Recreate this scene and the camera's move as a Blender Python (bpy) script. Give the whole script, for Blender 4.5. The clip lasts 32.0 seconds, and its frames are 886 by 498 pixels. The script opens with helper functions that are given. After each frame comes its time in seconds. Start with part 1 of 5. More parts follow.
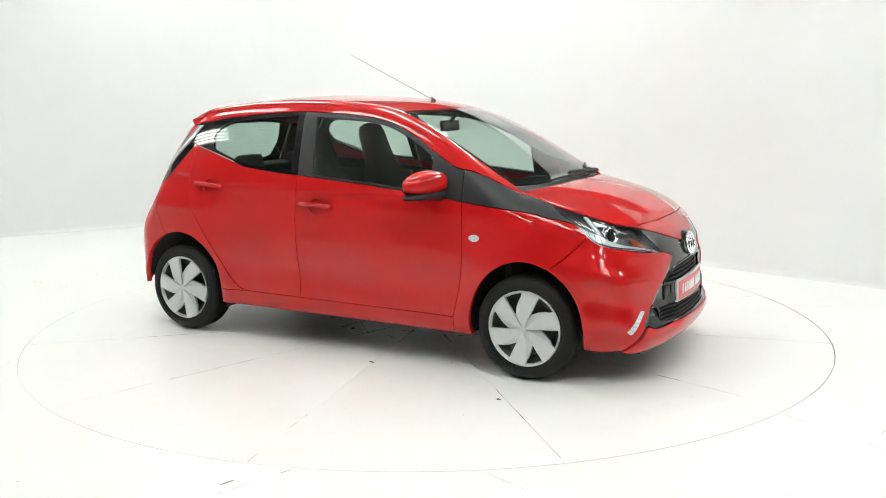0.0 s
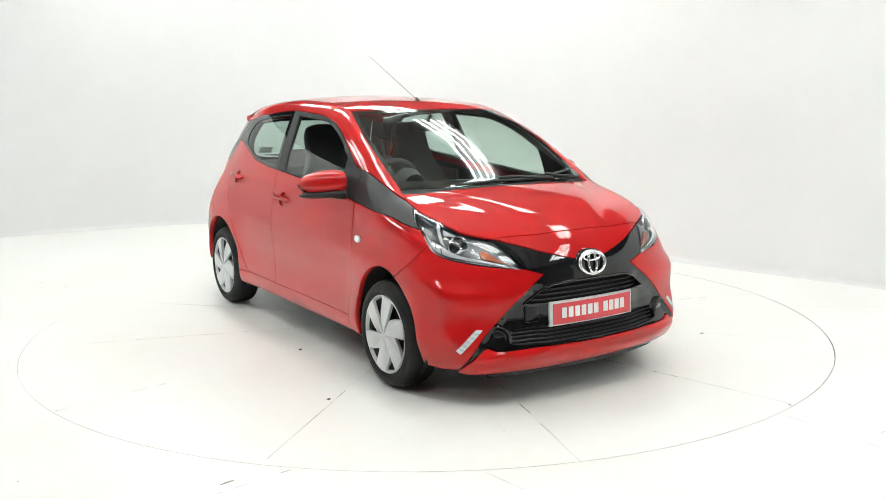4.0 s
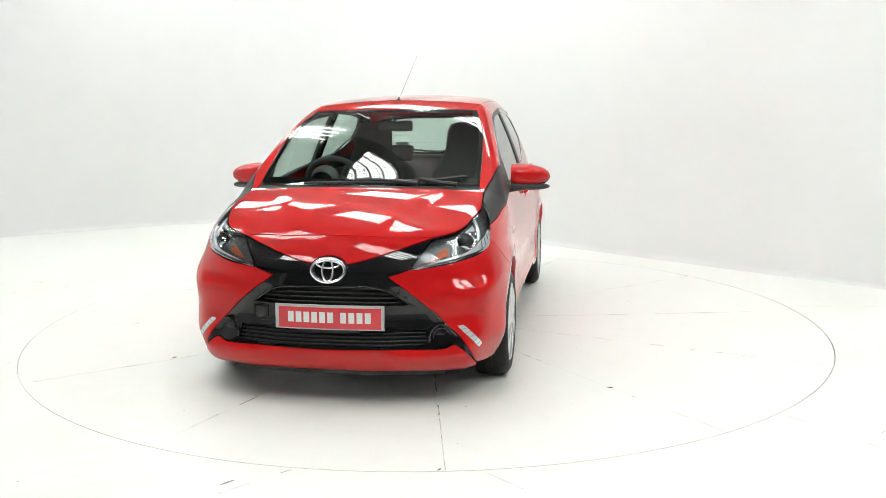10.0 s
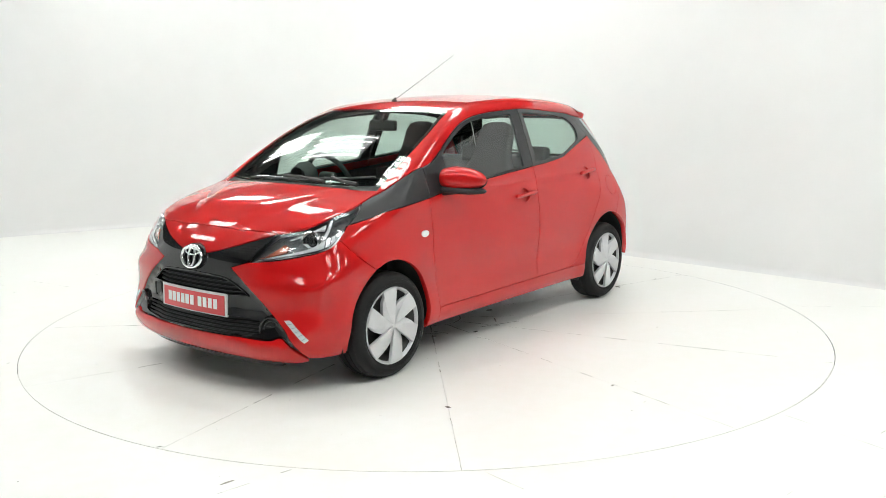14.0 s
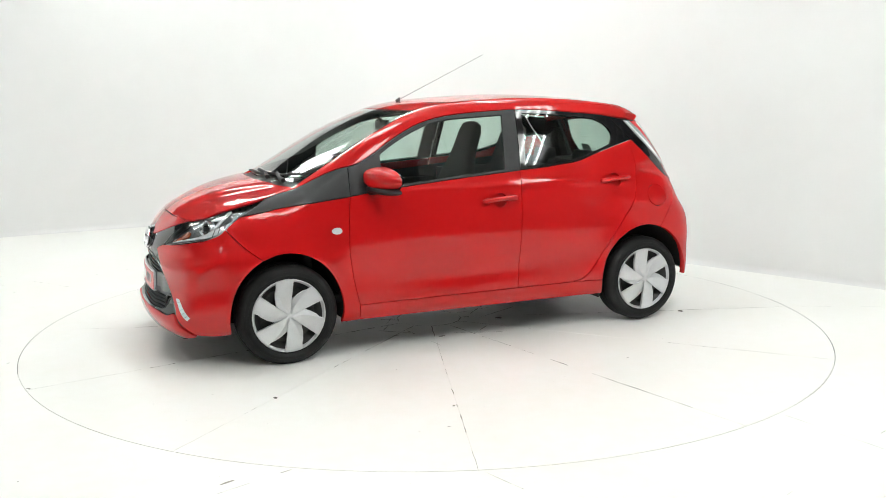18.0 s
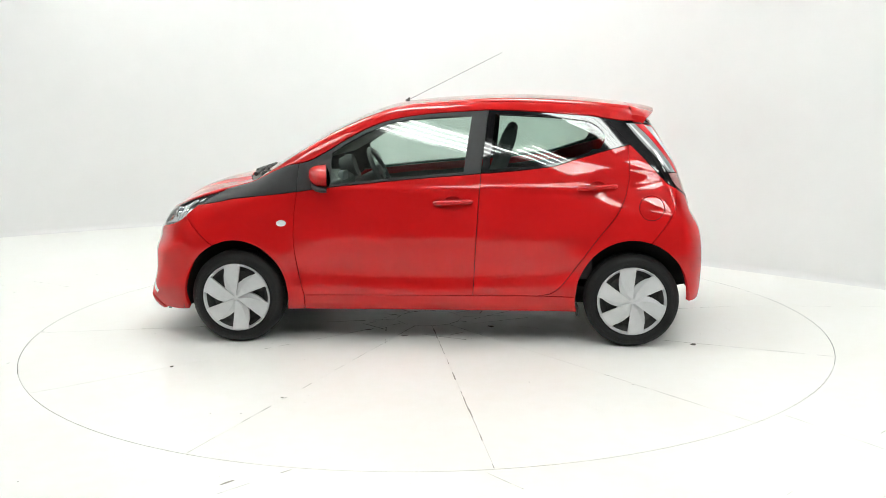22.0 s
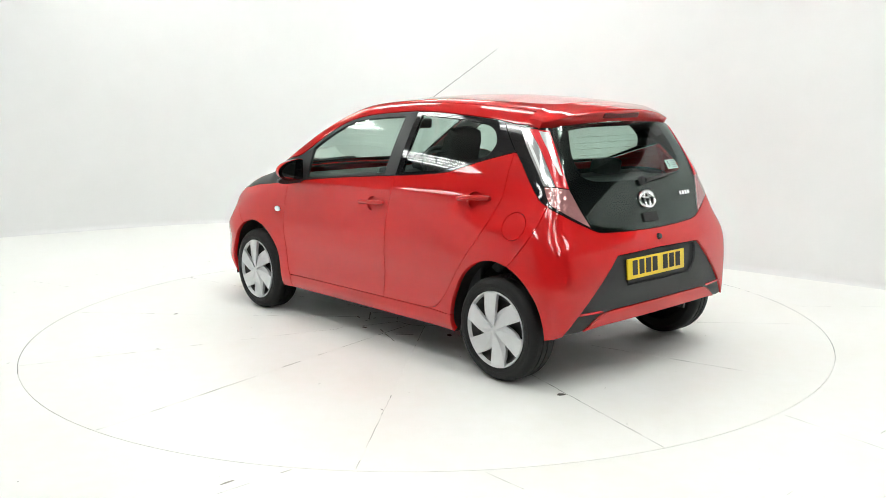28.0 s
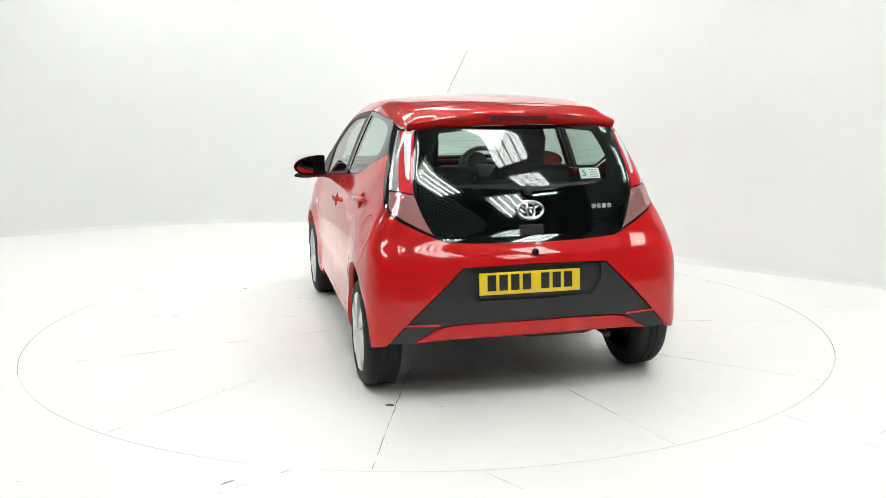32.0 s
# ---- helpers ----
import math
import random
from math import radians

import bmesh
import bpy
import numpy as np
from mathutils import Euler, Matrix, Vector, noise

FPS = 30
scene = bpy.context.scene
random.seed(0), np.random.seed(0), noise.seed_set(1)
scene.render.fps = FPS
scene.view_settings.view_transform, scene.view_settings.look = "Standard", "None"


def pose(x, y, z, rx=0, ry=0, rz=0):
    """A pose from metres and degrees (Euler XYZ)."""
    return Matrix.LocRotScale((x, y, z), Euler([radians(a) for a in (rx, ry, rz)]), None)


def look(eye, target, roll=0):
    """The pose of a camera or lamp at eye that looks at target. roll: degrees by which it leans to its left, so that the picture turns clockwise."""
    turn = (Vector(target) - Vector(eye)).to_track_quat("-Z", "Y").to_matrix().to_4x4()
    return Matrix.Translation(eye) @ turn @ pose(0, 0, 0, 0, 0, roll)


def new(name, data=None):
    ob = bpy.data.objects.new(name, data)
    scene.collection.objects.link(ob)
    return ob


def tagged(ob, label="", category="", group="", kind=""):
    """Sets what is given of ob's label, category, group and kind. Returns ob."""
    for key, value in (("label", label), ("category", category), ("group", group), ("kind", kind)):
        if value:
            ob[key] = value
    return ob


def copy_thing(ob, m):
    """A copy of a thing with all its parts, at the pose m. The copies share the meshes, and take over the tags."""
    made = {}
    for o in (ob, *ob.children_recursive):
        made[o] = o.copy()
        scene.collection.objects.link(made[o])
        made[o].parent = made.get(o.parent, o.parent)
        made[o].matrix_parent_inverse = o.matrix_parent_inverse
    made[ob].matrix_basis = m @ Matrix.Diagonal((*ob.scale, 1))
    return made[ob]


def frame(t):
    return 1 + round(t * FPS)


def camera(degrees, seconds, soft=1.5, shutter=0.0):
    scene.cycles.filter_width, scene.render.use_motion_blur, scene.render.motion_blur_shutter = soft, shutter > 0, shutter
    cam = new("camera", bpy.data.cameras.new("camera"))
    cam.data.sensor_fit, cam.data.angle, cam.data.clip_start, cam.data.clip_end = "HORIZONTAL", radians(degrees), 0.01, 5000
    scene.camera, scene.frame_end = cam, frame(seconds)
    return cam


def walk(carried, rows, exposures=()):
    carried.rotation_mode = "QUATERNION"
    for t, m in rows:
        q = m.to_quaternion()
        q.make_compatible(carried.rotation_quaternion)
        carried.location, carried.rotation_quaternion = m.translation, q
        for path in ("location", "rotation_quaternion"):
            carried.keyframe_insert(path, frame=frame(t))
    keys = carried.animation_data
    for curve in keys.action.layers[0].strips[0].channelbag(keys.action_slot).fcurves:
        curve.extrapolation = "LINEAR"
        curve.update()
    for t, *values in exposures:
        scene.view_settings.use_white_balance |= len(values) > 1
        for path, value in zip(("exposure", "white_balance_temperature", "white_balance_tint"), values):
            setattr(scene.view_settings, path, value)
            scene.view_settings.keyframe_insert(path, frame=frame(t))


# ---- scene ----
cam = camera(52.81, 32.0, soft=.75)
EYE, PITCH, YAW, ROLL = (0.0, -5.782, 1.441), 9.58, 0.983, -0.533
AIM = (EYE[0] + math.sin(radians(YAW)) * math.cos(radians(PITCH)),
       EYE[1] + math.cos(radians(YAW)) * math.cos(radians(PITCH)),
       EYE[2] - math.sin(radians(PITCH)))
walk(cam, [(0.0, look(EYE, AIM, ROLL)), (32.0, look(EYE, AIM, ROLL))])

from mathutils.geometry import delaunay_2d_cdt

# ---------------------------------------------------------------- world and light
world = bpy.data.worlds.new("world")
scene.world = world
world.use_nodes = True
world.node_tree.nodes["Background"].inputs[0].default_value = (.02, .02, .022, 1)
world.node_tree.nodes["Background"].inputs[1].default_value = 1.0
scene.view_settings.exposure = 0.0
TUBE, STRIP_LIGHT = 20.7, 17.0          # brightness of the fluorescent tubes and of the wide overhead strips

# turntable's turn: degrees of the car's heading
TURN_START, TURN_RATE = 330.57, -7.124
CAR_AT = (-.080, -.150)            # the car's middle on the turntable


# ---------------------------------------------------------------- materials
def material(name, colour, rough=.5, metal=0.0, **more):
    m = bpy.data.materials.new(name)
    m.use_nodes = True
    b = m.node_tree.nodes["Principled BSDF"]
    b.inputs["Base Color"].default_value = (*colour, 1)
    b.inputs["Roughness"].default_value = rough
    b.inputs["Metallic"].default_value = metal
    for k, v in more.items():
        b.inputs[k.replace("_", " ")].default_value = v
    return m


def grain(m, scale, colours, rough=None, bump=0.0, bump_scale=None, detail=6, coords="Object"):
    """Two scales of noise in colour and roughness, and a fine relief."""
    t = m.node_tree
    b = t.nodes["Principled BSDF"]
    co = t.nodes.new("ShaderNodeTexCoord")
    big, small = t.nodes.new("ShaderNodeTexNoise"), t.nodes.new("ShaderNodeTexNoise")
    for n, s in ((big, scale), (small, scale * 9)):
        n.inputs["Scale"].default_value, n.inputs["Detail"].default_value = s, detail
        t.links.new(co.outputs[coords], n.inputs["Vector"])
    mix = t.nodes.new("ShaderNodeMath")
    mix.operation = "MULTIPLY_ADD"
    mix.inputs[1].default_value = .4
    t.links.new(small.outputs["Fac"], mix.inputs[0])
    half = t.nodes.new("ShaderNodeMath")
    half.operation = "MULTIPLY"
    half.inputs[1].default_value = .6
    t.links.new(big.outputs["Fac"], half.inputs[0])
    t.links.new(half.outputs[0], mix.inputs[2])
    ramp = t.nodes.new("ShaderNodeValToRGB")
    ramp.color_ramp.elements[0].position, ramp.color_ramp.elements[1].position = .36, .64
    ramp.color_ramp.elements[0].color, ramp.color_ramp.elements[1].color = (*colours[0], 1), (*colours[1], 1)
    t.links.new(mix.outputs[0], ramp.inputs[0])
    t.links.new(ramp.outputs[0], b.inputs["Base Color"])
    if rough:
        mr = t.nodes.new("ShaderNodeMapRange")
        mr.inputs["From Min"].default_value, mr.inputs["From Max"].default_value = .35, .65
        mr.inputs["To Min"].default_value, mr.inputs["To Max"].default_value = rough
        t.links.new(mix.outputs[0], mr.inputs["Value"])
        t.links.new(mr.outputs[0], b.inputs["Roughness"])
    if bump:
        bn = t.nodes.new("ShaderNodeBump")
        bn.inputs["Strength"].default_value, bn.inputs["Distance"].default_value = bump, .002
        fine = t.nodes.new("ShaderNodeTexNoise")
        fine.inputs["Scale"].default_value = bump_scale or scale * 30
        t.links.new(co.outputs[coords], fine.inputs["Vector"])
        t.links.new(fine.outputs["Fac"], bn.inputs["Height"])
        t.links.new(bn.outputs[0], b.inputs["Normal"])
    return m


def glass(name, tint, gloss=1.0, base=.05):
    m = bpy.data.materials.new(name)
    m.use_nodes = True
    t = m.node_tree
    t.nodes.clear()
    out, mix = t.nodes.new("ShaderNodeOutputMaterial"), t.nodes.new("ShaderNodeMixShader")
    clear, shine, edge = t.nodes.new("ShaderNodeBsdfTransparent"), t.nodes.new("ShaderNodeBsdfGlossy"), t.nodes.new("ShaderNodeLayerWeight")
    clear.inputs["Color"].default_value = (*tint, 1)
    shine.inputs["Roughness"].default_value = .0
    shine.inputs["Color"].default_value = (gloss, gloss, gloss, 1)
    edge.inputs["Blend"].default_value = .5
    steep, fac = t.nodes.new("ShaderNodeMath"), t.nodes.new("ShaderNodeMath")
    steep.operation, fac.operation = "POWER", "MULTIPLY_ADD"
    steep.inputs[1].default_value = 5.0
    fac.inputs[1].default_value, fac.inputs[2].default_value = 1 - base, base
    t.links.new(edge.outputs["Facing"], steep.inputs[0])
    t.links.new(steep.outputs[0], fac.inputs[0])
    t.links.new(fac.outputs[0], mix.inputs[0])
    t.links.new(clear.outputs[0], mix.inputs[1])
    t.links.new(shine.outputs[0], mix.inputs[2])
    t.links.new(mix.outputs[0], out.inputs[0])
    return m


def glow(name, colour, strength):
    m = bpy.data.materials.new(name)
    m.use_nodes = True
    b = m.node_tree.nodes["Principled BSDF"]
    b.inputs["Base Color"].default_value = (.8, .8, .8, 1)
    b.inputs["Emission Color"].default_value = (*colour, 1)
    b.inputs["Emission Strength"].default_value = strength
    return m


PAINT = grain(material("red_paint", (.5, .01, .015), .38, 0, Coat_Weight=1.0, Coat_Roughness=.015, Coat_IOR=1.47, Specular_IOR_Level=.08),
              3.0, ((.51, .0044, .0050), (.54, .0052, .0058)), (.47, .53))
PLASTIC = grain(material("black_plastic", (.02, .02, .021), .5), 14, ((.014, .014, .015), (.023, .023, .024)), (.42, .58), .25, 320)
GLOSS_BLACK = grain(material("gloss_black", (.006, .006, .007), .05, 0, Coat_Weight=.3, Coat_Roughness=.01), 8, ((.005, .005, .006), (.009, .009, .010)), (.035, .06))
SATIN_BLACK = grain(material("satin_black_trim", (.03, .03, .032), .34), 30, ((.012, .0125, .0135), (.018, .0185, .020)), (.42, .50))
DARK = grain(material("dark_cavity", (.008, .008, .008), .8), 12, ((.006, .006, .006), (.014, .014, .014)), (.7, .9))
RUBBER = grain(material("tyre_rubber", (.02, .02, .02), .7, 0, Specular_IOR_Level=.3), 25, ((.006, .006, .006), (.011, .011, .011)), (.5, .7), .2, 300)
SILVER = grain(material("silver_plastic", (.6, .61, .62), .36, .35), 20, ((.57, .58, .59), (.63, .64, .65)), (.30, .40))
STEEL = grain(material("dark_steel", (.06, .06, .06), .5, .6), 30, ((.04, .04, .04), (.09, .088, .085)), (.4, .65))
CHROME = grain(material("chrome", (.8, .8, .82), .06, 1.0), 30, ((.76, .77, .79), (.86, .86, .88)), (.03, .09))
GLASS = glass("screen_glass", (.74, .84, .79))
SIDE_GLASS = glass("side_glass", (.72, .82, .77), base=.09)
PRIVACY = glass("rear_glass", (.62, .73, .68), base=.045)
LENS = glass("clear_lens", (.93, .95, .96))


def faceted(m, scale, strength):
    """Small moulded facets behind a lamp lens."""
    t = m.node_tree
    vo, bn, co = t.nodes.new("ShaderNodeTexVoronoi"), t.nodes.new("ShaderNodeBump"), t.nodes.new("ShaderNodeTexCoord")
    vo.inputs["Scale"].default_value = scale
    bn.inputs["Strength"].default_value, bn.inputs["Distance"].default_value = strength, .004
    t.links.new(co.outputs["Object"], vo.inputs["Vector"])
    t.links.new(vo.outputs["Distance"], bn.inputs["Height"])
    t.links.new(bn.outputs[0], t.nodes["Principled BSDF"].inputs["Normal"])
    return m


RED_LENS = faceted(material("red_lens", (.58, .008, .016), .25, 0, Coat_Weight=1.0, Specular_IOR_Level=.3), 50, .15)
PINK_LENS = faceted(material("clear_pink_lens", (.42, .19, .19), .10, .35, Coat_Weight=1.0), 45, .5)
DEEP_RED = faceted(material("deep_red_lens", (.09, .003, .005), .3, 0, Specular_IOR_Level=.2), 80, .4)
SMOKED = faceted(material("smoked_clear_lens", (.50, .50, .52), .10, .5, Coat_Weight=1.0), 18, .25)
BADGE = grain(material("badge_chrome", (.9, .9, .92), .22, 1.0), 8, ((.88, .88, .9), (.93, .93, .95)), (.16, .26))
AMBER = faceted(material("amber_lens", (.42, .085, .03), .15, .2, Coat_Weight=1.0), 90, .6)
LAMP_WHITE = grain(material("lamp_reflector", (.72, .74, .76), .14, .25, Coat_Weight=.8), 60, ((.72, .74, .76), (.86, .88, .90)), (.10, .2))
FABRIC = grain(material("seat_fabric", (.03, .03, .03), .9), 18, ((.050, .050, .051), (.075, .075, .076)), (.85, .95))
LINING = grain(material("roof_lining", (.32, .32, .31), .9), 40, ((.30, .30, .29), (.36, .36, .35)), (.85, .95))
DASH = grain(material("dashboard_plastic", (.03, .03, .032), .6), 15, ((.036, .036, .037), (.056, .056, .058)), (.5, .7), .2, 250)
LAMP_GREY = grain(material("lamp_shell_grey", (.1, .1, .1), .3, .3), 50, ((.075, .078, .08), (.12, .124, .128)), (.25, .35))
DARK_LENS = grain(material("smoked_lens", (.02, .02, .022), .08, 0, Coat_Weight=.5), 40, ((.012, .012, .013), (.026, .026, .028)), (.06, .14))
MIRROR = material("mirror_silvering", (.55, .57, .58), .01, 1.0)
GREY_PLASTIC = grain(material("grey_plastic", (.22, .23, .24), .5), 40, ((.20, .21, .22), (.26, .27, .28)), (.45, .6))
PLATE_RED = material("plate_red", (.66, .05, .06), .35, 0, Coat_Weight=.4)
PLATE_YELLOW = material("plate_yellow", (.80, .56, .01), .35, 0, Coat_Weight=.4)
PALE_INK = material("pale_green_ink", (.5, .62, .55), .4)
WHITE_INK = material("white_ink", (.85, .85, .85), .4)
BLACK_INK = material("black_ink", (.01, .01, .01), .4)
FLOOR_PAINT = grain(material("white_floor_paint", (.82, .82, .80), .36), 1.3, ((.815, .812, .772), (.85, .85, .832)), (.30, .48), .10, 60, coords="Object")
WALL_PAINT = grain(material("white_wall_paint", (.76, .76, .76), .75), .35, ((.725, .725, .725), (.755, .755, .755)), (.7, .85), .1, 120)
DARK_WALL = grain(material("dark_curtain", (.02, .02, .022), .9), 2.0, ((.09, .09, .092), (.14, .14, .143)), (.85, .95))
REAR_WALL = grain(material("grey_curtain", (.16, .16, .17), .9), 2.0, ((.12, .12, .122), (.17, .17, .172)), (.85, .95))
DARK_FLOOR = grain(material("unseen_floor_grey", (.28, .28, .28), .7), 2.0, ((.22, .22, .22), (.28, .28, .275)), (.6, .8))
DARK_CEILING = grain(material("dark_ceiling_sheet", (.06, .06, .06), .8), .8, ((.045, .045, .046), (.07, .07, .071)), (.6, .8))
CEILING = grain(material("ceiling_sheet", (.16, .16, .16), .8), .8, ((.44, .425, .41), (.52, .50, .485)), (.6, .8))
TUBE_GLOW = glow("fluorescent_tube", (.96, 1.0, .968), TUBE)
STRIP_GLOW = glow("bright_strip", (.96, 1.0, .968), STRIP_LIGHT)
WHITE_METAL = grain(material("white_enamel", (.75, .75, .75), .4), 10, ((.72, .72, .72), (.78, .78, .78)), (.35, .45))
GAP = grain(material("dirty_joint", (.3, .29, .27), .9), 9, ((.13, .125, .11), (.46, .45, .42)), (.8, .95))
CHIP = material("bare_chip", (.10, .095, .085), .9)


# ---------------------------------------------------------------- mesh helpers
def mesh_of(name, verts, faces, mat, normals=None, smooth=True):
    me = bpy.data.meshes.new(name)
    me.from_pydata([tuple(map(float, v)) for v in verts], [], [tuple(map(int, f)) for f in faces])
    me.materials.append(mat)
    me.shade_smooth() if smooth else me.shade_flat()
    if normals is not None:
        me.normals_split_custom_set_from_vertices([tuple(map(float, n)) for n in normals])
    return me


def part(name, data, mat=None, parent=None, label=""):
    """Link a mesh (or bmesh) as one object under a thing or a part."""
    if isinstance(data, bmesh.types.BMesh):
        me = bpy.data.meshes.new(name)
        bmesh.ops.recalc_face_normals(data, faces=data.faces)
        data.to_mesh(me)
        data.free()
        me.materials.append(mat)
        me.shade_smooth()
        me.set_sharp_from_angle(angle=radians(38))
        data = me
    ob = new(name, data)
    ob.parent = parent
    if label:
        ob["label"] = label
    return ob


def block(size, at=(0, 0, 0), bevel=.01, segments=2, turn=(0, 0, 0), taper=(1, 1)):
    """A box with rounded edges; taper narrows its top."""
    bm = bmesh.new()
    bmesh.ops.create_cube(bm, size=1)
    for v in bm.verts:
        up = v.co.z > 0
        v.co = Vector((v.co.x * size[0] * (taper[0] if up else 1), v.co.y * size[1] * (taper[1] if up else 1), v.co.z * size[2]))
    if bevel:
        bmesh.ops.bevel(bm, geom=bm.edges[:], offset=bevel, segments=segments, affect="EDGES", profile=.6)
    bm.transform(pose(*at, *turn))
    return bm


def lathe(profile, count=48, axis="Z"):
    """A body of revolution from (radius, height) pairs."""
    bm = bmesh.new()
    rings = []
    for r, h in profile:
        if r < 1e-5:
            rings.append([bm.verts.new((0, 0, h))])
        else:
            rings.append([bm.verts.new((r * math.cos(2 * math.pi * i / count), r * math.sin(2 * math.pi * i / count), h)) for i in range(count)])
    for a, b in zip(rings, rings[1:]):
        for i in range(count):
            j = (i + 1) % count
            q = [a[i % len(a)], a[j % len(a)], b[j % len(b)], b[i % len(b)]]
            q = list(dict.fromkeys(q))
            if len(q) > 2:
                bm.faces.new(q)
    if axis == "Y":
        bm.transform(pose(0, 0, 0, -90))
    if axis == "X":
        bm.transform(pose(0, 0, 0, 0, 90))
    return bm


def rod(points, radius, count=8, closed=False):
    """A round bar along points."""
    bm = bmesh.new()
    pts = [Vector(p) for p in points]
    n = len(pts)
    rings = []
    for i, p in enumerate(pts):
        a, b = (pts[(i - 1) % n], pts[(i + 1) % n]) if closed else (pts[max(i - 1, 0)], pts[min(i + 1, n - 1)])
        q = (b - a).normalized().to_track_quat("Z", "Y")
        r = radius[i] if isinstance(radius, (list, tuple)) else radius
        rings.append([bm.verts.new(p + q @ Vector((r * math.cos(2 * math.pi * k / count), r * math.sin(2 * math.pi * k / count), 0))) for k in range(count)])
    for a, b in list(zip(rings, rings[1:])) + ([(rings[-1], rings[0])] if closed else []):
        for k in range(count):
            bm.faces.new((a[k], a[(k + 1) % count], b[(k + 1) % count], b[k]))
    if not closed:
        bm.faces.new(rings[0][::-1])
        bm.faces.new(rings[-1])
    return bm


def slab(outline, thick, bevel=.003):
    """A flat plate from a 2D outline in its xy plane, rising to thick."""
    bm = bmesh.new()
    f = bm.faces.new([bm.verts.new((x, y, 0)) for x, y in outline])
    top = bmesh.ops.extrude_face_region(bm, geom=[f])
    vs = [v for v in top["geom"] if isinstance(v, bmesh.types.BMVert)]
    bmesh.ops.translate(bm, verts=vs, vec=(0, 0, thick))
    if bevel:
        rim = [e for e in bm.edges if all(v in vs for v in e.verts)]
        bmesh.ops.bevel(bm, geom=rim, offset=bevel, segments=2, affect="EDGES", profile=.6)
    return bm


def moved(bm, m):
    bm.transform(m)
    return bm


def joined(*parts):
    bm = bmesh.new()
    for b in parts:
        me = bpy.data.meshes.new("tmp")
        b.to_mesh(me)
        b.free()
        bm.from_mesh(me)
        bpy.data.meshes.remove(me)
    return bm


# ---------------------------------------------------------------- the car's skin
def curve(keys, soft=.03):
    """A smooth function through a few (position, value) pairs, straight beyond its ends; soft rounds it over that length."""
    px, pv = (np.array(c, float) for c in zip(*sorted(keys)))
    slope = np.gradient(pv, px)
    d = np.diff(pv) / np.diff(px)
    slope[0], slope[-1] = d[0], d[-1]
    for i in range(1, len(px) - 1):
        slope[i] = 0 if d[i - 1] * d[i] <= 0 else 2 * d[i - 1] * d[i] / (d[i - 1] + d[i])
    q = np.arange(px[0] - .4, px[-1] + .4, .0015)
    i = np.clip(np.searchsorted(px, q) - 1, 0, len(px) - 2)
    w = px[i + 1] - px[i]
    s = np.clip((q - px[i]) / w, 0, 1)
    v = ((1 + 2 * s) * (1 - s) ** 2 * pv[i] + s * (1 - s) ** 2 * w * slope[i]
         + s * s * (3 - 2 * s) * pv[i + 1] + s * s * (s - 1) * w * slope[i + 1])
    v = v + np.minimum(q - px[0], 0) * slope[0] + np.maximum(q - px[-1], 0) * slope[-1]
    k = np.exp(-.5 * (np.arange(-3 * soft, 3 * soft + .001, .0015) / soft) ** 2)
    n = len(k) // 2
    v[n:len(v) - n] = np.convolve(v, k / k.sum(), "same")[n:len(v) - n]
    return lambda at: np.interp(at, q, v)


def smax(a, b, k):
    h = np.maximum(k - np.abs(a - b), 0) / k
    return np.maximum(a, b) + h * h * k / 4


# the car's form: half width along it, inset by height, crest line, nose and tail
half_width = curve([(-1.65, .768), (-1.45, .810), (-1.2, .818), (-.8, .805), (0, .795), (.7, .79), (1.17, .80), (1.42, .775), (1.6, .72), (1.8, .62)], .06)
inset = curve([(.12, .09), (.18, .045), (.24, .012), (.32, .004), (.45, .010), (.55, .002), (.62, .002), (.70, .008), (.78, .018), (.87, .035), (.95, .055), (1.03, .080),
               (1.11, .108), (1.19, .139), (1.27, .173), (1.35, .210), (1.43, .250), (1.5, .290)], .02)
tail_inset = curve([(-1.6, .145), (-1.3, .092), (-1.0, .045), (-.6, .018), (-.2, .006), (.5, 0), (1.0, .0)], .05)
bonnet_crest = curve([(2.0, .56), (1.88, .66), (1.79, .735), (1.66, .832), (1.48, .92), (1.3, .967), (1.16, .990), (1.0, 1.0), (.7, 1.0)], .045)
roof_crest = curve([(1.4, .83), (1.28, .902), (1.17, .968), (1.06, 1.033), (.95, 1.100), (.82, 1.176), (.7, 1.243), (.57, 1.306),
                    (.45, 1.358), (.27, 1.416), (.1, 1.441), (-.1, 1.455), (-.43, 1.466), (-.75, 1.455), (-1.05, 1.427), (-1.35, 1.382), (-1.6, 1.33)], .045)
bonnet_crown = curve([(2.0, .10), (1.5, .060), (1.1, .036), (.8, .03)], .06)
roof_crown = curve([(1.2, .004), (.8, .006), (.5, .014), (.25, .034), (0, .045), (-1.3, .045)], .06)
nose = curve([(.10, 1.74), (.16, 1.80), (.21, 1.85), (.27, 1.868), (.34, 1.845), (.42, 1.825), (.52, 1.822), (.60, 1.815), (.66, 1.803), (.74, 1.785), (.84, 1.75), (1.0, 1.68)], .013)
tail = curve([(.15, -1.55), (.26, -1.61), (.36, -1.625), (.5, -1.63), (.62, -1.622), (.70, -1.602), (.745, -1.574), (.78, -1.551), (.84, -1.530), (.9, -1.510), (1.0, -1.471), (1.07, -1.438), (1.14, -1.400), (1.215, -1.358), (1.29, -1.315), (1.42, -1.241)], .022)
corner_out = curve([(.9, 0), (1.2, .004), (1.35, .018), (1.48, .040), (1.6, .046), (1.8, .030)], .05)      # the bumper's corners stay wide
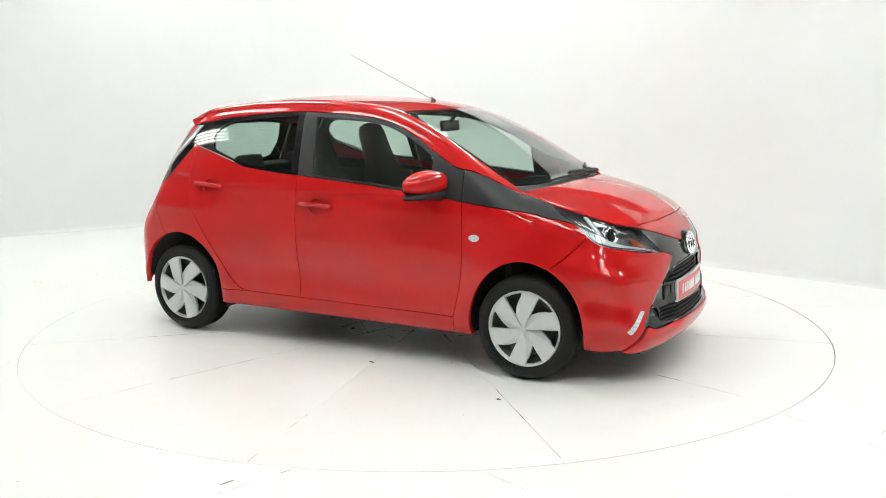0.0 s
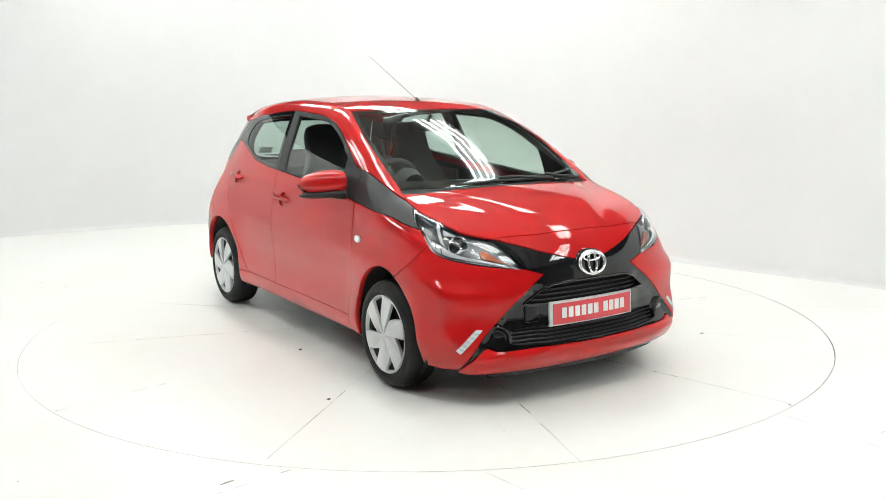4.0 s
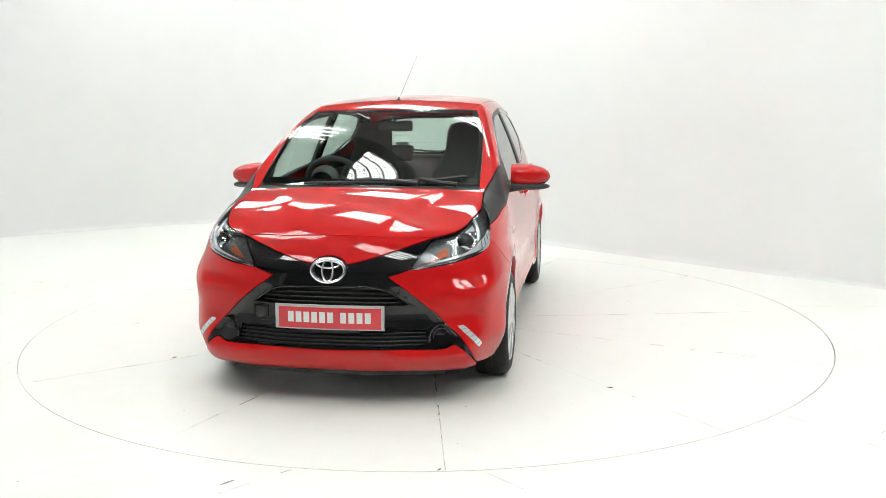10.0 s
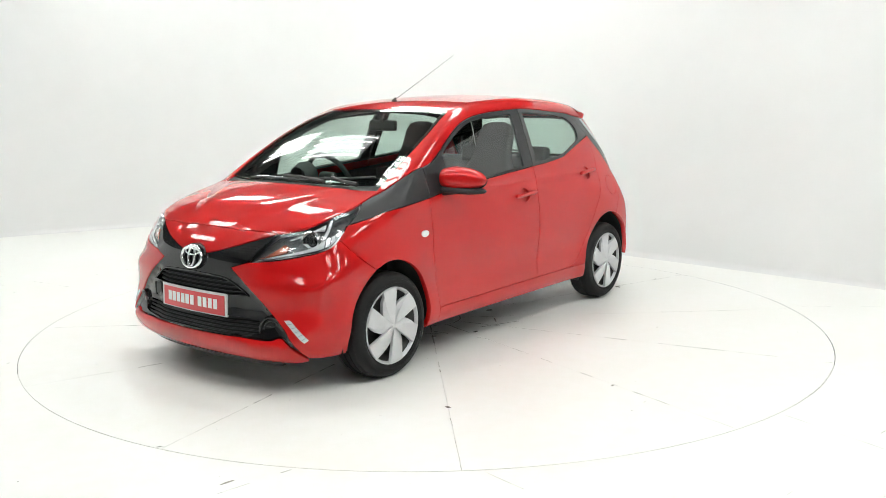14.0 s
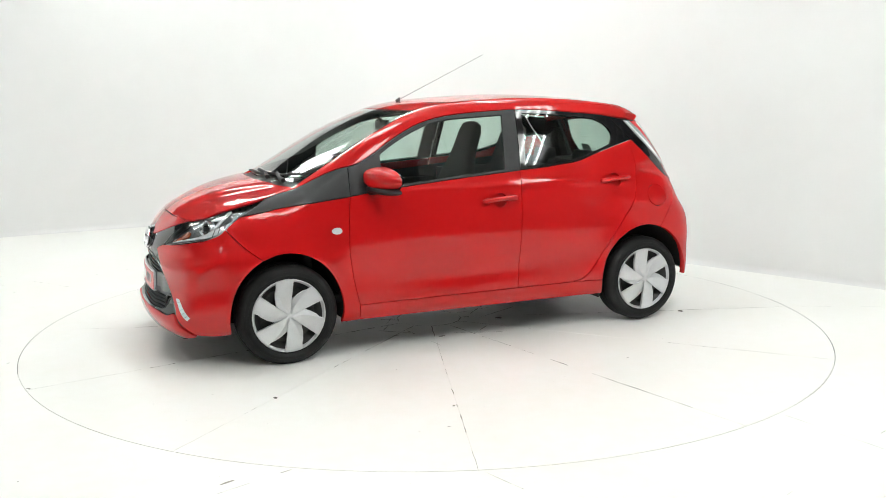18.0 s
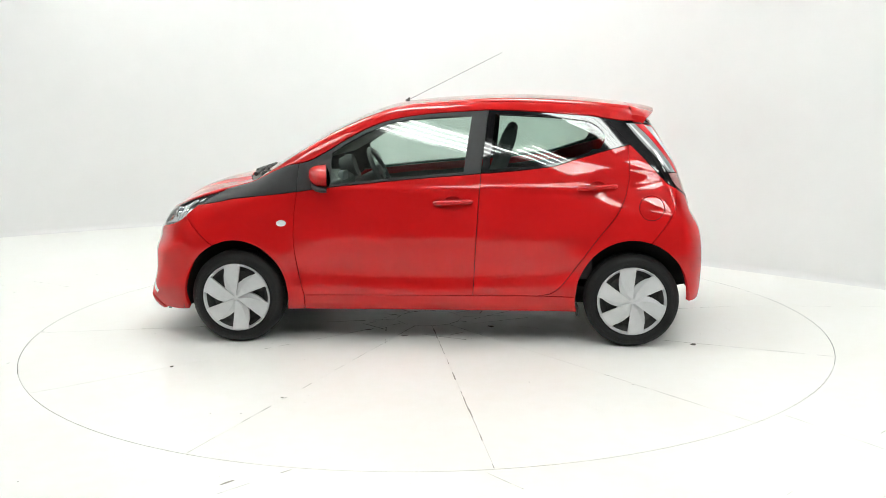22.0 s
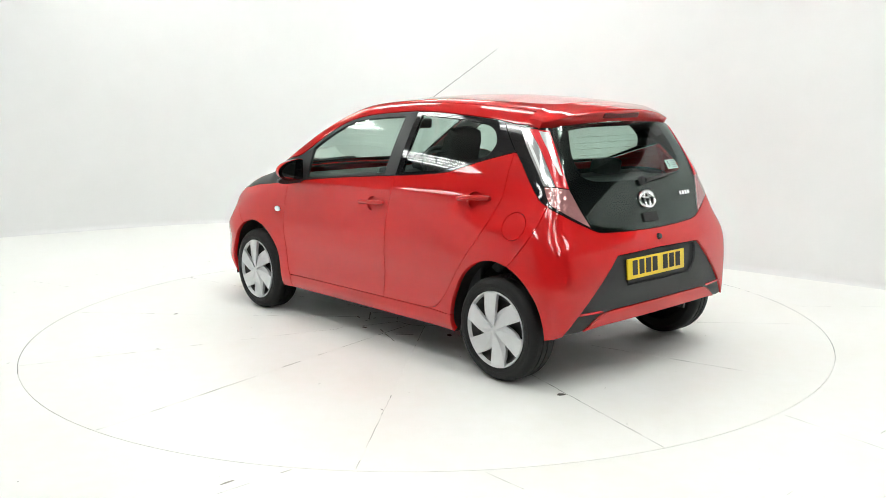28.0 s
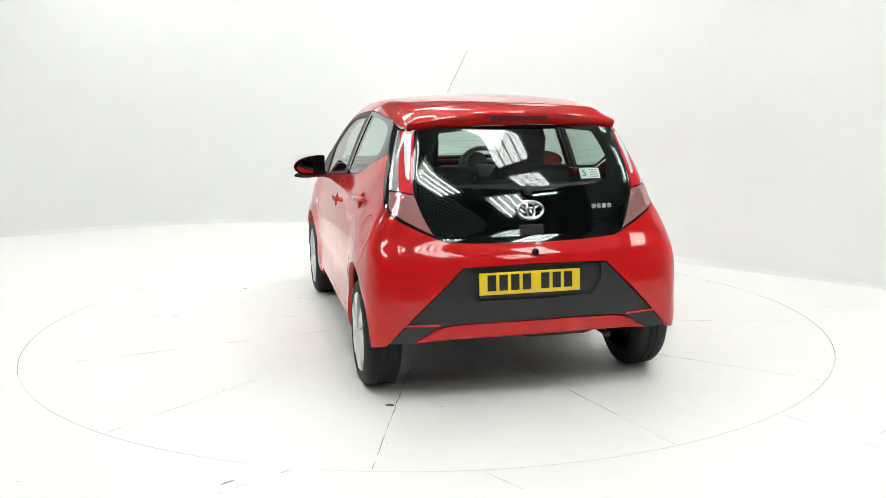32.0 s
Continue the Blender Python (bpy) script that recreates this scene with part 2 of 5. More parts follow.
corner_top = curve([(-1.5, .05), (-1.1, .06), (-.5, .062), (.4, .055), (.9, .06), (1.2, .13), (1.7, .12)], .08)


def ease(s):
    s = np.clip(s, 0, 1)
    return s * s * s * (s * (6 * s - 15) + 10)


def side_half(x, z):
    up = (z - .64) / .53
    up = np.minimum((up + np.sqrt(up * up + .012)) / 2, 2.0)
    w = half_width(x) - inset(z) - tail_inset(x) * (up - .1 * up * up)
    w = w - .012 * np.exp(-((z - .94) / .07) ** 2) * ease((-.72 - x) / .45)                       # waist above the rear haunch
    w = w + .006 * np.exp(-((z - .77) / .06) ** 2) * ease((-.75 - x) / .4) * ease((x + 1.62) / .25)
    w = w + corner_out(x) * (1 - ease((x - 2.0) / .1)) * ease((.74 - z) / .18) * (.55 + .45 * ease((z - .2) / .15))
    for wx in (-1.17, 1.17):                                     # flared wheel arches
        r = np.hypot(x - wx, z - .275)
        w = w + .010 * np.exp(-((r - .34) / .075) ** 2) * (1 - ease((z - .6) / .2))
    w = w + .0045 * np.exp(-((z - .921) / .017) ** 2) * np.clip((.72 - x) / .3, 0, 1) * np.clip((x + 1.05) / .3, 0, 1)   # line under the windows
    return w - .006 * np.exp(-((z - .40) / .09) ** 2) * np.clip(1 - np.abs(x - .05) / .75, 0, 1)


def top_height(x, y):
    rise = ease((x - 1.0) / .25) * ease((1.95 - x) / .45)
    w = .20 + .55 * (1.8 - x)
    bonnet = bonnet_crest(x) - bonnet_crown(x) * (y / .62) ** 2 + .012 * rise * (ease((w - np.abs(y)) / .15) - 1)
    back = x + .25 * y * y * ease((x + .15) / .6)                 # the windscreen is bowed on plan
    return smax(bonnet, roof_crest(back) - roof_crown(x) * (y / .62) ** 2, .02)


def outside(x, y, z):
    """Negative inside the car's skin, positive outside it."""
    ya = np.abs(y)
    full = 1 - .25 * ease((.64 - z) / .12)
    front = x - (nose(z) - full * (.22 * y * y + .34 * y ** 4))
    rear = (tail(z) + .06 * y * y + .12 * y ** 4) - x
    side = ya - side_half(x, z)
    top = (z - top_height(x, y)) * .8
    # the fascia lies a little behind the bumper's corners, whose edge is crisp
    turn = np.degrees(np.arctan2(ya, np.maximum(x - 1.0, .02)))
    edge = np.interp(z, (.19, .242, .30, .35, .46, .553, .621), (46.0, 43.0, 40.5, 38.6, 32.2, 25.4, 19.3))
    front = front + .016 * ease((edge + .5 - turn) / 2.5) * ease((turn - 16) / 10) * ease((z - .24) / .06) * ease((.60 - z) / .06)
    ridge = .003 * np.exp(-((turn - edge - 8.5) / 2.6) ** 2) * ease((z - .17) / .06) * ease((.46 - z) / .08)
    front, side = front - ridge, side - ridge * .6
    d = smax(side, top, corner_top(x))
    d = smax(d, front, .10 - .062 * ease((.76 - z) / .24))
    d = smax(d, rear, .10)
    return smax(d, .16 + .02 * np.clip(np.abs(x) - 1.4, 0, 1) - z, .02)


def on_skin(origin, way, reach=1.6):
    """Where rays from inside the car leave its skin, and the skin's normals there."""
    lo, hi = np.zeros(len(origin)), np.full(len(origin), reach)
    for _ in range(34):
        mid = (lo + hi) / 2
        p = origin + way * mid[:, None]
        inside = outside(*p.T) < 0
        lo, hi = np.where(inside, mid, lo), np.where(inside, hi, mid)
    p = origin + way * lo[:, None]
    e = .004
    n = np.stack([outside(*(p + e * np.eye(3)[i]).T) - outside(*(p - e * np.eye(3)[i]).T) for i in range(3)], 1)
    return p, n / np.linalg.norm(n, axis=1)[:, None]


def spline(pts, n=6):
    """A smooth line through points."""
    p = np.array(pts, float)
    if len(p) < 3:
        return np.array([p[0] + (p[-1] - p[0]) * s for s in np.linspace(0, 1, 2 * n)])
    q = np.vstack([2 * p[0] - p[1], p, 2 * p[-1] - p[-2]])
    out = []
    for i in range(1, len(q) - 2):
        for s in np.arange(n) / n:
            a, b, c, d = q[i - 1:i + 3]
            out.append(.5 * (2 * b + (c - a) * s + (2 * a - 5 * b + 4 * c - d) * s * s + (3 * b - a - 3 * c + d) * s ** 3))
    return np.vstack([out, p[-1]])


FRONT_AXIS, REAR_AXIS, ARC = 1.0, -.9, .8
#   the four ways of drawing on the skin: S from the side (x, z), T from above (x, y),
#   F round the nose (degrees, z), R round the tail (degrees, z)


def rays(way, uv):
    u, v = np.asarray(uv, float).T
    o, one = np.zeros(len(u)), np.ones(len(u))
    if way == "S":
        return np.stack([u, o, v], 1), np.stack([o, one, o], 1)
    if way == "T":
        return np.stack([u, v, o + .5], 1), np.stack([o, o, one], 1)
    a = u / ARC
    if way == "F":
        return np.stack([o + FRONT_AXIS, o, v], 1), np.stack([np.cos(a), np.sin(a), o], 1)
    return np.stack([o + REAR_AXIS, o, v], 1), np.stack([-np.cos(a), np.sin(a), o], 1)


def flat(way, p):
    x, y, z = np.asarray(p, float).T
    if way == "S":
        return np.stack([x, z], 1)
    if way == "T":
        return np.stack([x, y], 1)
    if way == "F":
        return np.stack([ARC * np.arctan2(y, x - FRONT_AXIS), z], 1)
    return np.stack([ARC * np.arctan2(y, REAR_AXIS - x), z], 1)


def line(way, pts, smooth=True, n=6):
    """A line drawn on the skin of the car's left half."""
    q = np.array(pts, float)
    if way in "FR":
        q[:, 0] = np.radians(q[:, 0]) * ARC
    q = spline(q, n) if smooth else np.vstack([spline(q[i:i + 2], 4) for i in range(len(q) - 1)])
    return on_skin(*rays(way, q))[0]


def both(half):
    """A closed line from its left half, which runs from the middle round to the middle."""
    other = half[::-1] * np.array([1, -1, 1])
    return np.vstack([half, other])


def within(poly, pts):
    x, y = pts[:, 0], pts[:, 1]
    hit = np.zeros(len(pts), bool)
    for (ax, ay), (bx, by) in zip(poly, np.roll(poly, -1, 0)):
        if ay != by:
            hit ^= ((ay > y) != (by > y)) & (x < (bx - ax) * (y - ay) / (by - ay) + ax)
    return hit


def gap_to(poly, pts):
    best = np.full(len(pts), 9.0)
    for a, b in zip(poly, np.roll(poly, -1, 0)):
        ab = b - a
        s = np.clip(((pts - a) @ ab) / max(ab @ ab, 1e-12), 0, 1)
        best = np.minimum(best, np.linalg.norm(pts - a - s[:, None] * ab, axis=1))
    return best


def tidy(poly, shrink):
    keep = [poly[0]]
    for p in poly[1:]:
        if np.linalg.norm(p - keep[-1]) > .004:
            keep.append(p)
    if np.linalg.norm(keep[0] - keep[-1]) < .004:
        keep.pop()
    poly = np.array(keep)
    nx = np.roll(poly, -1, 0)
    if np.sum(poly[:, 0] * nx[:, 1] - nx[:, 0] * poly[:, 1]) < 0:
        poly = poly[::-1]
    if shrink:
        a, b = poly - np.roll(poly, 1, 0), np.roll(poly, -1, 0) - poly
        a, b = (v / np.linalg.norm(v, axis=1)[:, None] for v in (a, b))
        na, nb = np.stack([-a[:, 1], a[:, 0]], 1), np.stack([-b[:, 1], b[:, 0]], 1)
        m = na + nb
        m /= np.maximum(np.sum(m * na, 1), .45)[:, None]
        poly = poly + shrink * m
    return poly


def skin_mesh(name, way, loop, mat, side=1, shrink=.0023, lift=0.0, depth=.014, step=.02, holes=()):
    """A panel cut from the skin along a closed line, with its edges turned in."""
    outer = tidy(flat(way, loop), shrink)
    inner = [tidy(flat(way, h), -shrink if shrink else 0) for h in holes]
    lo, hi = outer.min(0), outer.max(0)
    gx, gy = np.meshgrid(np.arange(lo[0], hi[0], step), np.arange(lo[1], hi[1], step))
    gx[1::2] += step / 2
    pts = np.stack([gx.ravel(), gy.ravel()], 1)
    ok = within(outer, pts) & (gap_to(outer, pts) > step * .45)
    for h in inner:
        ok &= ~within(h, pts) & (gap_to(h, pts) > step * .45)
    pts = pts[ok]
    verts, edges = [], []
    for ring in [outer] + inner:
        s = len(verts)
        verts += list(ring)
        edges += [(s + i, s + (i + 1) % len(ring)) for i in range(len(ring))]
    verts += list(pts)
    vv, _, ff, *_ = delaunay_2d_cdt([Vector(v) for v in verts], edges, [], 0, 1e-5)
    vv = np.array([tuple(v) for v in vv])
    ff = np.array([tuple(f) for f in ff])
    c = vv[ff].mean(1)
    ok = within(outer, c)
    for h in inner:
        ok &= ~within(h, c)
    ff = ff[ok]
    p, n = on_skin(*rays(way, vv))
    p = p + n * lift
    t = np.cross(p[ff[:, 1]] - p[ff[:, 0]], p[ff[:, 2]] - p[ff[:, 0]])
    turn = np.sum(t * n[ff[:, 0]], 1) < 0
    ff[turn] = ff[turn][:, ::-1]
    faces = [tuple(f) for f in ff]
    seen = set()
    for f in faces:
        seen.update(((f[0], f[1]), (f[1], f[2]), (f[2], f[0])))
    rim = [e for e in seen if (e[1], e[0]) not in seen]
    P, N = list(p), list(n)
    if depth:
        out = {}
        for e in rim:
            d = p[e[1]] - p[e[0]]
            o = np.cross(d, n[e[0]])
            for k in e:
                out[k] = out.get(k, 0) + o / max(np.linalg.norm(o), 1e-9)
        ids = {}
        for k, o in out.items():
            o = o / max(np.linalg.norm(o), 1e-9)
            ids[k] = len(P)
            P += [p[k], p[k] - n[k] * depth]
            N += [o * .8 + n[k] * .6, o]
        for a, b in rim:
            faces.append((ids[b], ids[a], ids[a] + 1, ids[b] + 1))
    P, N = np.array(P), np.array(N)
    N /= np.linalg.norm(N, axis=1)[:, None]
    if side < 0:
        P, N = P * (1, -1, 1), N * (1, -1, 1)
        faces = [f[::-1] for f in faces]
    return mesh_of(name, P, faces, mat, N)


def panel(name, way, loop, mat, parent, label="", **more):
    return part(name, skin_mesh(name, way, loop, mat, **more), None, parent, label)


def cat(*lines):
    return np.vstack(lines)


# ---------------------------------------------------------------- the room
ROOM = [(-1.43, 5.58), (-7.2, 2.52), (-7.2, -3.9), (-7.2, -8.5), (6.2, -8.5), (6.2, -3.9), (6.2, -2.05)]      # corners on plan
ROOM_TOP, WALL_TOP = 4.3, 2.66


def rounded(corners, radii, n=10):
    out = []
    k = len(corners)
    for i, c in enumerate(corners):
        c, a, b = Vector(c), Vector(corners[i - 1]), Vector(corners[(i + 1) % k])
        u, v = (a - c).normalized(), (b - c).normalized()
        half = u.angle(v) / 2
        if half > 1.55:
            out.append((c.x, c.y))
            continue
        t = radii[i] / math.tan(half)
        mid = c + (u + v).normalized() * radii[i] / math.sin(half)
        p, q = c + u * t, c + v * t
        s, e = math.atan2(p.y - mid.y, p.x - mid.x), math.atan2(q.y - mid.y, q.x - mid.x)
        d = (e - s + math.pi) % (2 * math.pi) - math.pi
        out += [(mid.x + radii[i] * math.cos(s + d * j / n), mid.y + radii[i] * math.sin(s + d * j / n)) for j in range(n + 1)]
    return out


def room():
    plan = rounded(ROOM, (3.0, .6, .02, .3, .3, .02, .3))
    mid = Vector((0, -1.5))
    # section: thickness behind, a small cove at the floor, then straight up
    cove = [(0.05 * (1 - math.sin(a)), .05 * (1 - math.cos(a))) for a in np.linspace(0, math.pi / 2, 6)]
    rings = []
    n = len(plan)
    nrm = []
    for i in range(n):
        a, b = Vector(plan[i - 1]), Vector(plan[(i + 1) % n])
        d = (b - a).normalized()
        w = Vector((-d.y, d.x))
        nrm.append(w if w.dot(mid - Vector(plan[i])) > 0 else -w)
    verts, faces = [], []
    section = cove + [(0, 1.2), (0, WALL_TOP), (-.15, WALL_TOP), (-.15, -.05)]
    for i in range(n):
        for off, z in section:
            p = Vector(plan[i]) + nrm[i] * off
            verts.append((p.x, p.y, z + .001))
    m = len(section)
    for i in range(n):
        for j in range(m - 1):
            a, b = i * m + j, ((i + 1) % n) * m + j
            faces.append((a, b, b + 1, a + 1))
    open_side = lambda f: min(verts[k][1] for k in f) <= -4.0 and max(verts[k][0] for k in f) > -6.9
    white, dark = [f for f in faces if not open_side(f)], [f for f in faces if open_side(f)]
    for name, ff, mat, label in (("wall_cyclorama", white, WALL_PAINT, "curved white painted studio backdrop wall"),
                                 ("wall_rear", dark, REAR_WALL, "grey curtained wall behind the camera")):
        me = mesh_of(name, verts, ff, mat)
        bm = bmesh.new()
        bm.from_mesh(me)
        bmesh.ops.delete(bm, geom=[v for v in bm.verts if not v.link_faces], context="VERTS")
        bm.to_mesh(me)
        bm.free()
        me.set_sharp_from_angle(angle=radians(40))
        tagged(new(name, me), label, "wall", kind="structure")
    # dark walls of the hall above and behind the backdrop
    v = [(x, y, z) for x, y in ((-7.5, -8.7), (6.5, -8.7), (6.5, 6.2), (-7.5, 6.2)) for z in (-.05, ROOM_TOP)]
    f = [(2 * i, (2 * i + 2) % 8, (2 * i + 3) % 8, 2 * i + 1) for i in range(4)]
    tagged(new("wall_hall", mesh_of("wall_hall", v, f, DARK_WALL, smooth=False)), "dark hall walls above the white backdrop", "wall", kind="structure")
    # floor with a round opening for the turntable, and its pit
    r, k = 2.4822, 160
    ring = [(.0007 + r * math.cos(2 * math.pi * i / k), -.0007 + r * math.sin(2 * math.pi * i / k)) for i in range(k)]
    far = [(9 * math.cos(2 * math.pi * i / k), -1 + 9.5 * math.sin(2 * math.pi * i / k)) for i in range(k)]
    v = [(x, y, 0) for x, y in ring] + [(x, y, 0) for x, y in far] + [(x, y, -.12) for x, y in ring]
    f = []
    for i in range(k):
        j = (i + 1) % k
        f.append((i, k + i, k + j, j))
    pit = [(2 * k + i, i, (i + 1) % k, 2 * k + (i + 1) % k) for i in range(k)] + [tuple(2 * k + i for i in range(k))]
    pv = [(x, y, -.004 if i < k else z) for i, (x, y, z) in enumerate(v)]
    part("turntable_pit", mesh_of("turntable_pit", pv[:k] + pv[2 * k:], [tuple(q if q < k else q - k for q in g) for g in pit], DARK, smooth=False))["kind"] = "structure"
    me = mesh_of("floor", v, f, FLOOR_PAINT, smooth=False)
    floor = tagged(new("floor", me), "white painted studio floor with fine cracks", "floor", kind="structure")
    # unseen sheet, added to set the bounce light and what the car mirrors
    dark = mesh_of("floor_rear", [(-7.2, -8.5, .004), (6.2, -8.5, .004), (6.2, -4.3, .004), (-7.2, -4.3, .004)], [(0, 1, 2, 3)], DARK_FLOOR, smooth=False)
    tagged(new("floor_rear", dark), "unseen grey floor added behind the white set", "floor", kind="structure")
    # hairline joints and specks in the fixed floor, and one scrape
    v, f = [], []
    for a, b, w in (((-.55, -2.44), (-1.6, -3.35), .005), ((1.30, -2.74), (2.45, -1.70), .004), ((1.62, -1.92), (2.0, -2.55), .003),
                    ((-2.5, -1.06), (-3.6, -1.5), .003), ((.22, -2.50), (.50, -2.85), .003), ((-.800, -2.574), (-.757, -2.532), .012), ((2.5, .2), (3.6, .1), .002), ((-2.4, .9), (-4.5, 2.2), .003)):
        crack(v, f, a, b, w)
    for _ in range(150):
        a, r = random.uniform(0, 2 * math.pi), random.uniform(2.52, 3.9)
        x, y = r * math.cos(a), r * math.sin(a)
        if x + y < 4.0:
            speck(v, f, x, y, random.choice((.003, .004, .006, .010)))
    tagged(part("paint_cracks", mesh_of("paint_cracks", v, f, GAP, smooth=False), None, floor), "dark hairline cracks and specks", kind="stuff")
    # dark ceiling, and on the backdrop's side a paler ribbed one a little below it
    v = [(x, y, z) for z in (ROOM_TOP, ROOM_TOP + .12) for x, y in ((-7.4, -8.7), (6.4, -8.7), (6.4, 6.1), (-7.4, 6.1))]
    f = [(0, 1, 2, 3), (7, 6, 5, 4)] + [(i, (i + 1) % 4, 4 + (i + 1) % 4, 4 + i) for i in range(4)]
    tagged(new("ceiling", mesh_of("ceiling", v, f, DARK_CEILING, smooth=False)), "dark grey hall ceiling", "ceiling", kind="structure")
    along, across = Vector((.66, -.75)).normalized(), Vector((.75, .66)).normalized()
    for sign, first in ((1, .1), (-1, 2.45)):
        v = []
        for a, dz in [(first + n * .42 + da, dz) for n in range(26) for da, dz in ((0, 0), (.375, 0), (.385, .035), (.41, .035))]:
            reach = [sorted(((lo - across[k] * a * sign) / along[k], (hi - across[k] * a * sign) / along[k])) for lo, hi, k in ((-7.4, 6.4, 0), (-8.6, 6.0, 1))]
            d0, d1 = max(r[0] for r in reach), min(r[1] for r in reach)
            if d1 - d0 < .5:
                break
            for d in (d0, d1):
                p = along * d + across * a * sign
                v.append((p.x, p.y, ROOM_TOP - .06 + dz))
        f = [(2 * i, 2 * i + 1, 2 * i + 3, 2 * i + 2) for i in range(len(v) // 2 - 1)]
        tagged(new("ceiling_sheets", mesh_of("ceiling_sheets", v, f, CEILING, smooth=False)), "pale grey-brown ribbed ceiling sheets", "ceiling", kind="structure")


def crack(v, f, a, b, w, keep=.55):
    """A dirty hairline joint, broken and uneven."""
    a, b = Vector((*a, .0008)), Vector((*b, .0008))
    d = b - a
    s = Vector((-d.y, d.x, 0)).normalized()
    n = max(int(d.length / .045), 2)
    on, base = True, len(v)
    for i in range(n + 1):
        p = a + d * (i / n) + s * random.uniform(-.002, .002)
        h = w * random.choice((.2, .35, .5, .8, 1.2)) / 2
        v += [tuple(p - s * h), tuple(p + s * h)]
    for i in range(n):
        if random.random() < .35:
            on = random.random() < keep
        if on:
            f.append((base + 2 * i, base + 2 * i + 2, base + 2 * i + 3, base + 2 * i + 1))


def speck(v, f, x, y, s, z=.001):
    base, turn, thin = len(v), random.uniform(0, 6), random.uniform(.3, .8)
    for i in range(7):
        a, q = 2 * math.pi * i / 7, s * random.uniform(.5, 1.0)
        u, w = q * math.cos(a), q * math.sin(a) * thin
        v.append((x + u * math.cos(turn) - w * math.sin(turn), y + u * math.sin(turn) + w * math.cos(turn), z))
    f.append(tuple(range(base, base + 7)))


def turntable():
    base = tagged(new("turntable"), "round white painted floor turntable of wedge plates", "turntable")
    r, sub = 2.480, 10
    for k in range(12):
        a0 = radians(12 + 30 * k)
        bm = bmesh.new()
        ring = lambda rad, da0, da1: [(rad * math.cos(a0 + da0 + (da1 - da0) * i / sub), rad * math.sin(a0 + da0 + (da1 - da0) * i / sub)) for i in range(sub + 1)]
        g = .0006
        out = ring(r, g / r, radians(30) - g / r)
        inn = ring(.21, g / .21, radians(30) - g / .21)
        top = [bm.verts.new((x, y, 0)) for x, y in out + inn[::-1]]
        low = [bm.verts.new((x, y, -.03)) for x, y in out + inn[::-1]]
        for i in range(sub):
            bm.faces.new((top[i], top[i + 1], top[-2 - i], top[-1 - i]))
        for i in range(len(top)):
            j = (i + 1) % len(top)
            bm.faces.new((top[j], top[i], low[i], low[j]))
        bm.transform(pose(-.0007, -.0005, 0))                 # the deck sits a little off its axis
        part("deck_plate", bm, FLOOR_PAINT, base)
    part("hub_plate", lathe([(0, 0), (.209, 0), (.209, -.03)], 48), FLOOR_PAINT, base)
    v, f = [], []
    for k in range(12):
        a = radians(12 + 30 * k)
        for r0, r1, w in ((.22, .62, .010), (.62, 1.15, .004), (1.15, 1.9, .006), (1.9, 2.47, .004)):
            crack(v, f, (r0 * math.cos(a), r0 * math.sin(a)), (r1 * math.cos(a), r1 * math.sin(a)), w * random.uniform(.6, 1.2))
    for i in range(16):                                       # the rough joint round the hub
        a, b = 2 * math.pi * i / 16, 2 * math.pi * (i + 1) / 16
        crack(v, f, (.212 * math.cos(a), .212 * math.sin(a)), (.212 * math.cos(b), .212 * math.sin(b)), .009, .6)
        r0, r1 = random.uniform(.24, .5), random.uniform(.3, .8)
        crack(v, f, (r0 * math.cos(a), r0 * math.sin(a)), (r1 * math.cos(b + .1), r1 * math.sin(b + .1)), .008, .6)
    for _ in range(90):
        a, r = random.uniform(0, 2 * math.pi), 2.45 * math.sqrt(random.random())
        speck(v, f, r * math.cos(a), r * math.sin(a), random.choice((.002, .003, .004, .006)))
    tagged(part("paint_cracks", mesh_of("paint_cracks", v, f, GAP, smooth=False), None, base), "dark hairline cracks and specks", kind="stuff")
    # chips in the paint
    for x, y, s in ((1.30, 1.17, .022), (1.10, -1.27, .020), (2.415, .49, .016), (.21, -1.02, .020), (-1.62, .56, .03), (-1.3, .48, .022),
                    (-1.18, 1.33, .012), (.55, 1.64, .012), (.68, 1.88, .009), (-.3, -.45, .03), (.1, .46, .03), (.35, .32, .03), (-.42, .2, .03)):
        v, f = [], []
        speck(v, f, x, y, s)
        part("paint_chip", mesh_of("paint_chip", v, f, CHIP, smooth=False), None, base)
    return base


